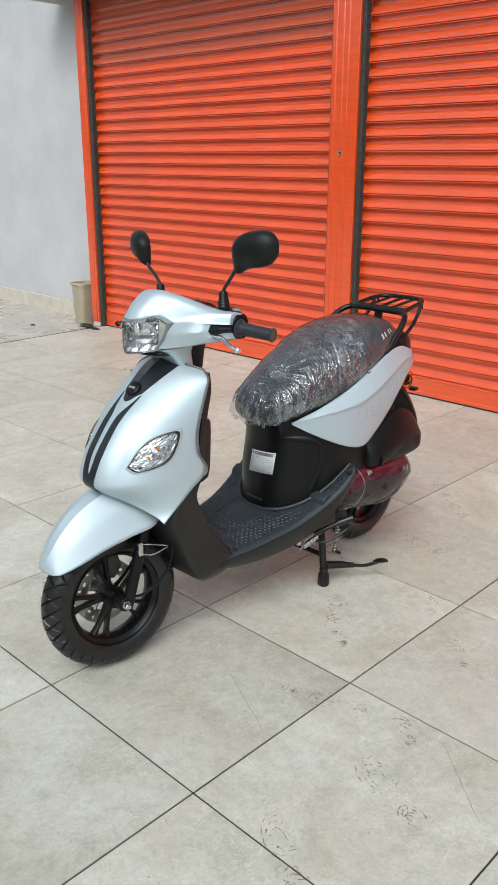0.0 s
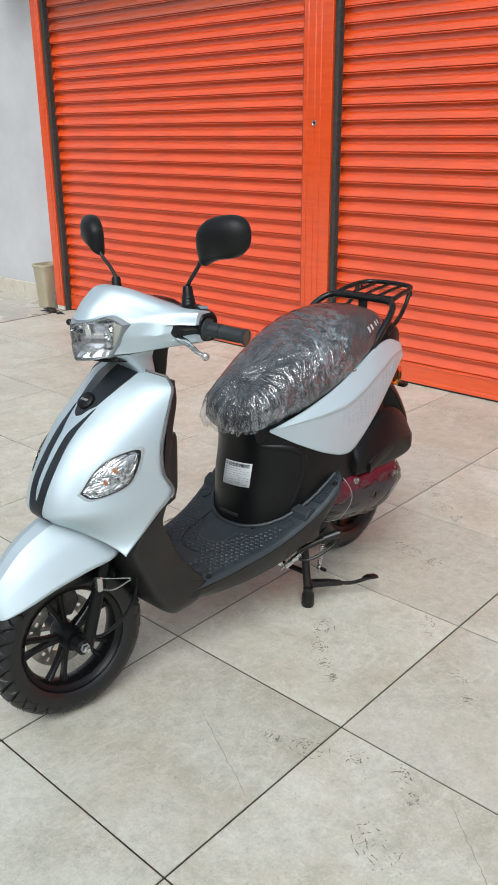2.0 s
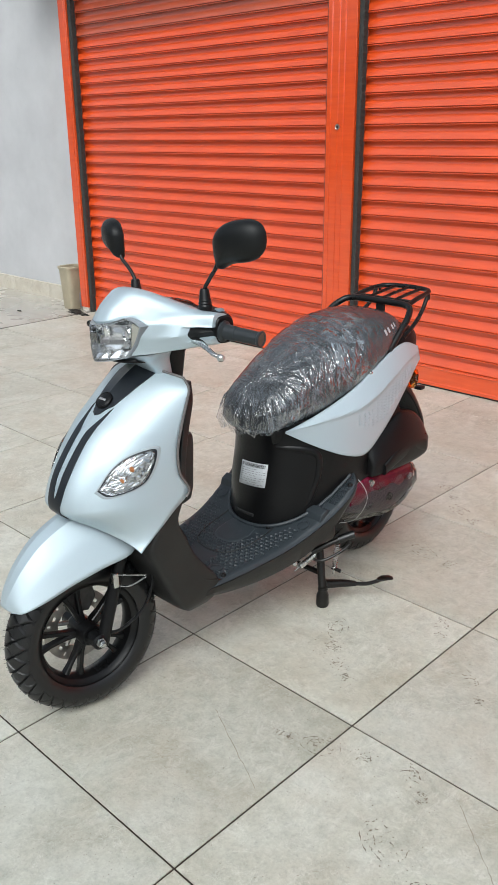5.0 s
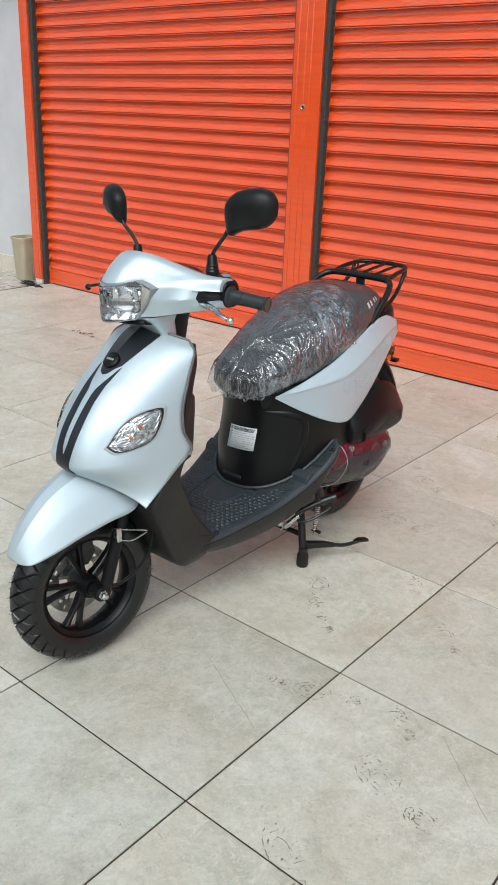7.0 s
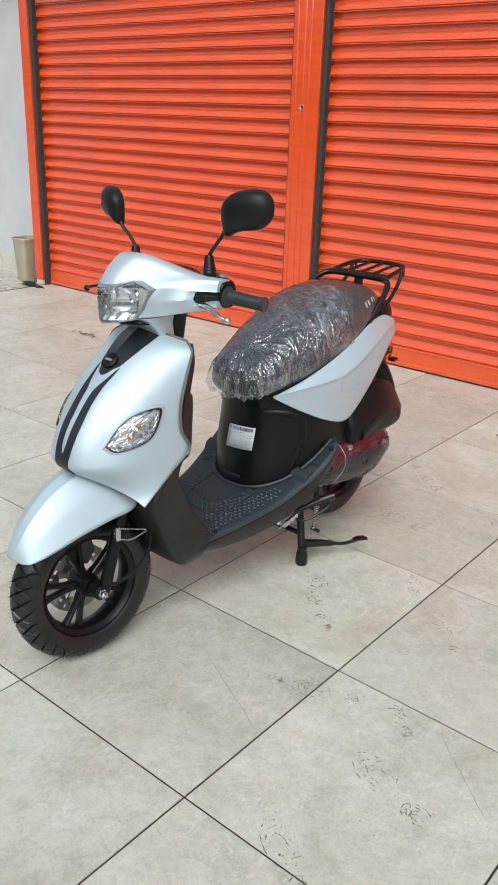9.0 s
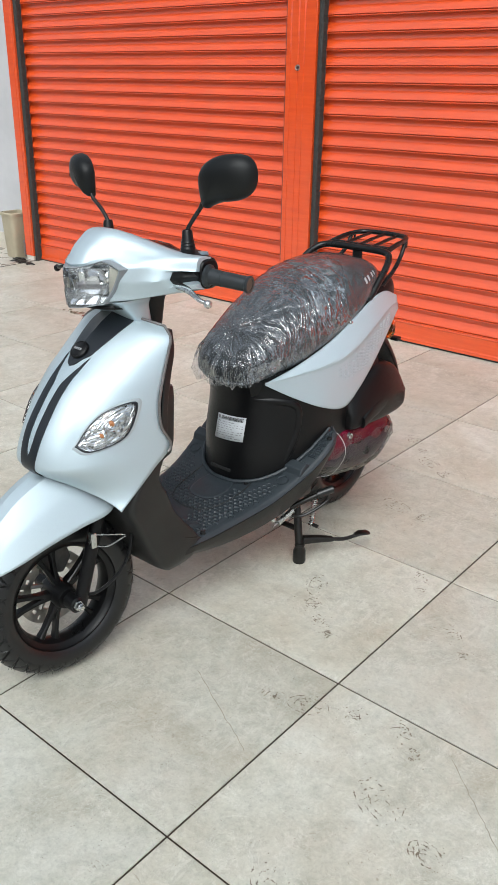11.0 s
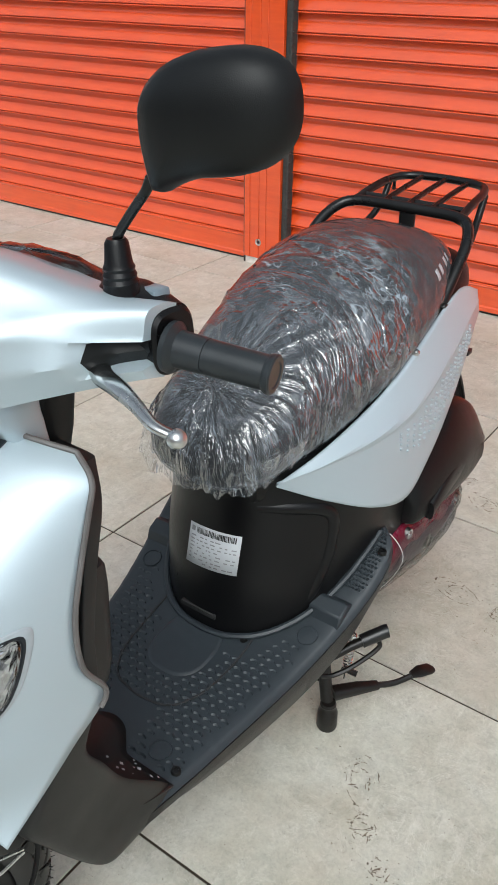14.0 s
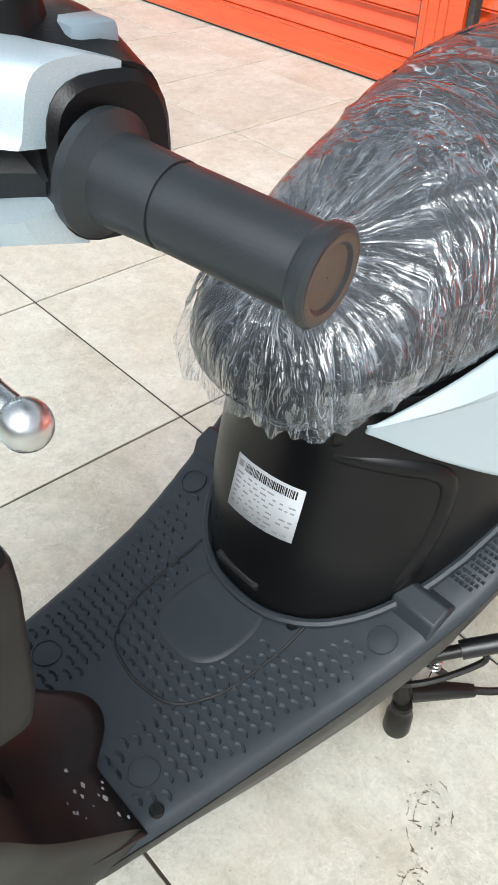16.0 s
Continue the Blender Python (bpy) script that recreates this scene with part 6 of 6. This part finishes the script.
    # moulded marks on the outer back of the shell
    if sg < 0:
        bm = bmesh.new()
        for k in range(3):
            ox, oz = cx + sg * ms * (0.030 + 0.003 * k), cz + 0.016 - 0.012 * k
            oy = cyy - 0.0235 + 0.25 * ms * 0.030
            for w, h, dx_ in ((0.003, 0.008, 0.0), (0.009, 0.002, 0.006)):
                block(bm, (ox + dx_ - w / 2, oy - 0.004, oz - h / 2), (ox + dx_ + w / 2, oy + 0.006, oz + h / 2), 0.0006)
        sp("moulded_mark", bm, SHELL, mir, "small raised moulding marks", True)


# centre stand, pedal, springs
bm = bmesh.new()
for sg in (1, -1):
    tube(bm, bent([(sg * 0.105, 2.03, 0.215), (sg * 0.125, 2.025, 0.17), (sg * 0.152, 2.005, 0.08), (sg * 0.160, 2.000, 0.05)], 14), 0.0125, 12)
tube(bm, [(-0.14, 2.010, 0.105), (0.14, 2.010, 0.105)], 0.009, 10)
tube(bm, [(-0.11, 2.03, 0.215), (0.11, 2.03, 0.215)], 0.011, 10)
stand = sp("centre_stand", bm, GREASY, None, "black steel centre stand, lowered")
for sg in (1, -1):
    bm = bmesh.new()
    lathe(bm, [(0.0, 0.002), (0.0, 0.0185), (0.006, 0.0205), (0.040, 0.0195), (0.048, 0.016), (0.056, 0.0145), (0.060, 0.016), (0.066, 0.014), (0.066, 0.002)], (sg * 0.162, 1.998, 0.001), 22, "z")
    sp("stand_foot", bm, GREASY, stand, "thick black stand foot")
bm = bmesh.new()
rows = []
for p, w, h in (((0.158, 2.020, 0.068), 0.014, 0.012), ((0.190, 2.065, 0.064), 0.012, 0.010), ((0.215, 2.100, 0.058), 0.009, 0.007)):
    rows.append([V(p) + V((0.8 * w * a, -0.6 * w * a, h * b)) for a, b in superring(14, 4)])
skin(bm, rows, True, True)
tube(bm, bent([(0.210, 2.095, 0.058), (0.235, 2.125, 0.054), (0.255, 2.155, 0.058), (0.272, 2.180, 0.066)], 12), 0.0062, 8)
arm = sp("stand_arm", bm, GREASY, stand, "foot lever of the centre stand")
bm = bmesh.new()
rows = []
for p, w in (((0.258, 2.158, 0.064), 0.008), ((0.268, 2.172, 0.068), 0.015), ((0.282, 2.192, 0.068), 0.014), ((0.288, 2.200, 0.064), 0.006)):
    rows.append([V(p) + V((0.8 * w * a, -0.6 * w * a, 0.004 * b)) for a, b in superring(12, 3)])
skin(bm, rows, True, True)
sp("arm_pad", bm, GREASY, arm, "")
# pillion foot bar with wire loop
bm = bmesh.new()
tube(bm, [(0.165, 1.935, 0.218), (0.205, 1.985, 0.246), (0.222, 2.003, 0.256)], 0.0085, 12)
peg = sp("kick_lever", bm, GREASY, None, "black kick lever folded beside the deck")
bm = bmesh.new()
tube(bm, [(0.218, 1.998, 0.255), (0.224, 2.006, 0.258), (0.246, 2.030, 0.270), (0.250, 2.034, 0.271)], 0.0125, 14)
sp("lever_rubber", bm, RUBBER, peg, "ribbed rubber end")
bm = bmesh.new()
tube(bm, bent([(0.238, 2.022, 0.252), (0.242, 2.020, 0.236), (0.215, 1.985, 0.205), (0.190, 1.955, 0.190), (0.175, 1.935, 0.195)], 20), 0.0045, 8)
sp("wire_loop", bm, GREASY, peg, "")


def coil(name, a, b, r, turns, wire, parent, label):
    a, b = V(a), V(b)
    d = (b - a).normalized()
    u = d.orthogonal().normalized()
    v = d.cross(u)
    bm = bmesh.new()
    n = int(turns * 12)
    tube(bm, [a + (b - a) * i / n + (u * math.cos(2 * math.pi * i / 12) + v * math.sin(2 * math.pi * i / 12)) * r for i in range(n + 1)], wire, 5)
    tube(bm, [a, a - d * 0.025], wire, 5)
    tube(bm, [b, b + d * 0.022], wire, 5)
    return sp(name, bm, ZINC, parent, label)


coil("stand_spring", (0.172, 2.055, 0.205), (0.172, 2.040, 0.125), 0.0075, 12, 0.0019, stand, "coiled zinc stand spring")
coil("return_spring", (0.168, 1.945, 0.205), (0.160, 1.885, 0.185), 0.0080, 16, 0.0019, stand, "coiled zinc return spring")
bm = bmesh.new()
tube(bm, [(0.16, 2.045, 0.118), (0.19, 2.052, 0.112)], 0.006, 8)
sp("spring_hook", bm, GREASY, stand)
bm = bmesh.new()
bmesh.ops.create_uvsphere(bm, u_segments=16, v_segments=10, radius=0.010)
bmesh.ops.translate(bm, vec=(0.165, 1.855, 0.212), verts=bm.verts)
sp("cable_end", bm, ZINC, None, "bright cable end nut")
bm = bmesh.new()
block(bm, (-0.10, 1.95, 0.19), (0.13, 2.10, 0.27), 0.012)
sp("stand_bracket", bm, GREASY, None, "greasy frame bracket above the stand")


# ---- leaf litter and muddy prints on the tiles ----
def mud_print(x, y, length, turn, seed, heavy=1.0):
    """A shoe sole in dried mud: broken nested ovals under the ball of the foot, a smaller set under the heel, and crumbs."""
    rnd = random.Random(seed)
    bm = bmesh.new()
    ct, st = math.cos(radians(turn)), math.sin(radians(turn))

    def at(u, v):
        return V((x + ct * u - st * v, y + st * u + ct * v, 0))

    def stroke(pts, w):
        rows = []
        for i, p in enumerate(pts):
            d = (pts[min(i + 1, len(pts) - 1)] - pts[max(i - 1, 0)]).normalized()
            n = V((-d.y, d.x, 0))
            k = w * (0.2 + 1.1 * rnd.random()) * math.sin(math.pi * (0.1 + 0.8 * i / (len(pts) - 1)))
            rows.append([p - n * k, p + V((0, 0, 0.0004)), p + n * k])
        skin(bm, rows)

    def crumb(p, r):
        n = rnd.randint(5, 7)
        ring = [p + V((r * rnd.uniform(0.5, 1.3) * math.cos(6.283 * i / n), r * rnd.uniform(0.5, 1.3) * math.sin(6.283 * i / n), 0)) for i in range(n)]
        skin(bm, [ring, [p + (q - p) * 0.3 + V((0, 0, 0.0006)) for q in ring]], True)

    for cu, ru, rv in ((0.18, 0.30, 0.16), (-0.34, 0.15, 0.11)):
        for f in (1.0, 0.70, 0.42):
            a = rnd.uniform(-2.2, -1.6)
            end = a + rnd.uniform(3.4, 4.6)
            while a < end:
                da = rnd.uniform(0.10, 0.55)
                if rnd.random() < 0.55 * heavy:
                    m = 3 + int(da * 12)
                    pts = [at(length * (cu + ru * f * math.cos(a + da * i / m)) + rnd.gauss(0, 0.0008), length * rv * f * math.sin(a + da * i / m) + rnd.gauss(0, 0.0008)) for i in range(m + 1)]
                    stroke(pts, rnd.uniform(0.0006, 0.0021))
                a += da + rnd.uniform(0.03, 0.25)
            for k in range(int(4 * heavy)):
                q = rnd.uniform(0, 6.28)
                crumb(at(length * (cu + ru * f * math.cos(q) * rnd.uniform(0.9, 1.1)), length * rv * f * math.sin(q) * rnd.uniform(0.9, 1.1)), rnd.uniform(0.0008, 0.0026))
        for k in range(int(9 * heavy)):
            q = rnd.uniform(-0.9, 0.9)
            u, v = length * (cu + ru * 0.8 * q), length * rv * rnd.uniform(-0.8, 0.8)
            du, dv = rnd.gauss(0, 0.003), rnd.gauss(0, 0.006)
            stroke([at(u - du, v - dv), at(u + rnd.gauss(0, 0.001), v), at(u + du, v + dv)], rnd.uniform(0.0006, 0.0018))
    for k in range(int(22 * heavy)):
        crumb(at(length * rnd.gauss(0, 0.36), length * rnd.gauss(0, 0.18)), rnd.uniform(0.0006, 0.0018))
    ob = part("mud_print", bm, MUD, flat=True, merge=False)
    ob.location.z = 0.0008
    return tagged(ob, "dried muddy shoe print flaking on the floor tile", "mud", "mud prints", "stuff")


for i, (x, y, length, turn, heavy) in enumerate([(-0.80, 1.335, 0.26, 160, 1.1), (-1.10, 1.515, 0.20, 205, 0.7), (-0.90, 1.55, 0.14, 140, 0.6), (-0.86, 1.03, 0.22, 150, 1.0), (-1.41, 1.90, 0.19, 120, 0.9),
                                                 (-1.30, 1.775, 0.12, 150, 0.8), (-0.98, 1.95, 0.16, 130, 0.6), (-1.46, 2.52, 0.22, 170, 0.9), (-1.56, 2.90, 0.20, 150, 0.8), (-1.20, 2.15, 0.12, 120, 0.5),
                                                 (-1.72, 3.05, 0.20, 140, 0.7), (-1.15, 2.72, 0.18, 160, 0.6), (-1.25, 3.2, 0.2, 130, 0.5), (-1.237, 1.465, 0.05, 190, 0.4)]):
    mud_print(x, y, length, turn, 100 + i, heavy)


def dry_leaf(x, y, s, seed):
    rnd = random.Random(seed)
    bm = bmesh.new()
    a = rnd.uniform(0, 3)
    rows = []
    for i in range(9):
        f = i / 8
        w = s * 0.28 * math.sin(math.pi * (0.08 + 0.9 * f))
        c = V((s * (f - 0.5), 0, 0.004 + s * 0.12 * math.sin(3 * f + rnd.uniform(-0.3, 0.3))))
        rows.append([c + V((0, w * t, 0.25 * w * t * t)) for t in (-1, -0.4, 0, 0.4, 1)])
    skin(bm, rows)
    bmesh.ops.transform(bm, matrix=Matrix.Translation((x, y, 0.001)) @ Matrix.Rotation(a, 4, "Z"), verts=bm.verts)
    ob = part("dry_leaf", bm, LEAF, solid=0.0008)
    return tagged(ob, "small curled dry brown leaf on the tiles", "leaf", "dry leaves")


for i in range(6):
    dry_leaf(-4.50 + 0.032 * i + random.uniform(-0.015, 0.015), 3.42 + random.uniform(-0.02, 0.02), random.uniform(0.022, 0.042), 40 + i)
dry_leaf(-1.56, 3.62, 0.05, 60)
red_leaf = dry_leaf(-4.29, 3.40, 0.034, 63)
red_leaf.data.materials[0] = simple("withered_red_petal", (0.16, 0.022, 0.020), 0.7, var=0.3, scale=80)
tagged(red_leaf, "withered dark red petal lying on the tiles", "petal")
dry_leaf(-5.95, 3.95, 0.04, 61)



def floor_scrap(x, y, r, seed):
    """A torn scrap of black sealing tape pressed to the floor."""
    rnd = random.Random(seed)
    bm = bmesh.new()
    ring = [(1.0 if i % 3 else 1.7) * rnd.uniform(0.45, 1.0) for i in range(15)]
    rows = []
    for f, h in ((1.0, 0.0005), (0.85, 0.006), (0.45, 0.010), (0.05, 0.008)):
        rows.append([V((x + 1.7 * r * q * f * math.cos(2 * math.pi * i / 15), y + r * q * f * math.sin(2 * math.pi * i / 15), h * rnd.uniform(0.7, 1.3))) for i, q in enumerate(ring)])
    skin(bm, rows, True)
    return tagged(part("floor_scrap", bm, GREASY), "torn black scrap of sealing tape at the post's foot", "scrap", "floor scraps")


for i, (x, y, r) in enumerate([(-6.10, 4.19, 0.045), (-5.99, 4.15, 0.05), (-5.88, 4.14, 0.035), (-6.42, 3.86, 0.014), (-6.05, 4.20, 0.03)]):
    floor_scrap(x, y, r, 200 + i)

SCRATCH = simple("worn_scratch", (0.30, 0.265, 0.21), 0.8, var=0.3, scale=90)


def floor_scratch(a, b, seed):
    rnd = random.Random(seed)
    bm = bmesh.new()
    a, b = V(a), V(b)
    n = V((-(b - a).y, (b - a).x, 0)).normalized()
    rows = []
    for i in range(25):
        p = a + (b - a) * i / 24 + n * rnd.gauss(0, 0.0012)
        w = rnd.uniform(0.0003, 0.0011)
        rows.append([p - n * w, p + V((0, 0, 0.0003)), p + n * w])
    skin(bm, rows)
    ob = part("floor_scratch", bm, SCRATCH, flat=True, merge=False)
    ob.location.z = 0.0005
    return tagged(ob, "long thin scratch worn into the floor tile", "scratch", "floor scratches", "stuff")


floor_scratch((-1.428, 1.413, 0), (-1.160, 1.284, 0), 3)
floor_scratch((-0.793, 1.564, 0), (-0.601, 1.397, 0), 4)

# ---- floor tiles, paving slabs and skirting stones ----
def piece_mesh(name, w, d, h, bev, mat):
    bm = bmesh.new()
    lo = [V((-w / 2, -d / 2, -h)), V((w / 2, -d / 2, -h)), V((w / 2, d / 2, -h)), V((-w / 2, d / 2, -h))]
    up = [V((p.x, p.y, -bev)) for p in lo]
    top = [V((p.x - math.copysign(bev, p.x), p.y - math.copysign(bev, p.y), 0)) for p in lo]
    skin(bm, [lo, up, top], True, True)
    bmesh.ops.recalc_face_normals(bm, faces=bm.faces)
    me = bpy.data.meshes.new(name)
    bm.to_mesh(me)
    bm.free()
    me.materials.append(mat)
    return me


rt = random.Random(77)
tile_me = piece_mesh("tile", 0.5948, 0.5948, 0.010, 0.0012, TILE)
row_w = {}
for i in range(-8, 10):
    for j in range(-6, 5):
        x, y = X0 + P * (i + 0.5), Y0 + P * (j + 0.5)
        if y - P / 2 > 4.25:
            continue
        if j == 4:
            key = ("r", 0)
            y0, y1 = Y0 + P * 4 + 0.002, WALL + 0.05
            if key not in row_w:
                row_w[key] = piece_mesh("tile", 0.5945, y1 - y0, 0.010, 0.0012, TILE)
            t = new("tile", row_w[key])
            y = (y0 + y1) / 2
        else:
            t = new("tile", tile_me)
        t.parent = floor
        t.location = (x, y, rt.uniform(-0.0005, 0.0003))
        t.rotation_euler = (radians(rt.uniform(-0.05, 0.05)), radians(rt.uniform(-0.05, 0.05)), 0)
for i in range(7):
    for j in range(5):
        k = ("p", j)
        y0, y1 = -2.3 + 1.35 * j, min(-2.3 + 1.35 * (j + 1), WALL + 0.05)
        if y1 - y0 < 0.1:
            continue
        if k not in row_w:
            row_w[k] = piece_mesh("slab", 1.116, y1 - y0 - 0.004, 0.012, 0.0015, PAVING)
        s = new("slab", row_w[k])
        s.parent = paving
        s.location = (EDGE - 0.016 - 1.12 * (i + 0.5), (y0 + y1) / 2, -0.002)

bm = bmesh.new()
block(bm, (-14, WALL - 0.004, -0.006), (-6.06, WALL + 0.01, 0.13))
skirt = tagged(part("baseboard", bm, GROUT), "travertine skirting along the foot of the grey wall", "skirting", kind="structure")
x = -6.065
while x > -11.5:
    w = rt.choice((0.30, 0.42, 0.55))
    me = piece_mesh("skirting_stone", w - 0.004, 0.022, 0.135, 0.003, STONE)
    s = new("skirting_stone", me)
    s.parent = skirt
    s.location = (x - w / 2, WALL - 0.012, 0.132 + rt.uniform(-0.001, 0.001))
    x -= w
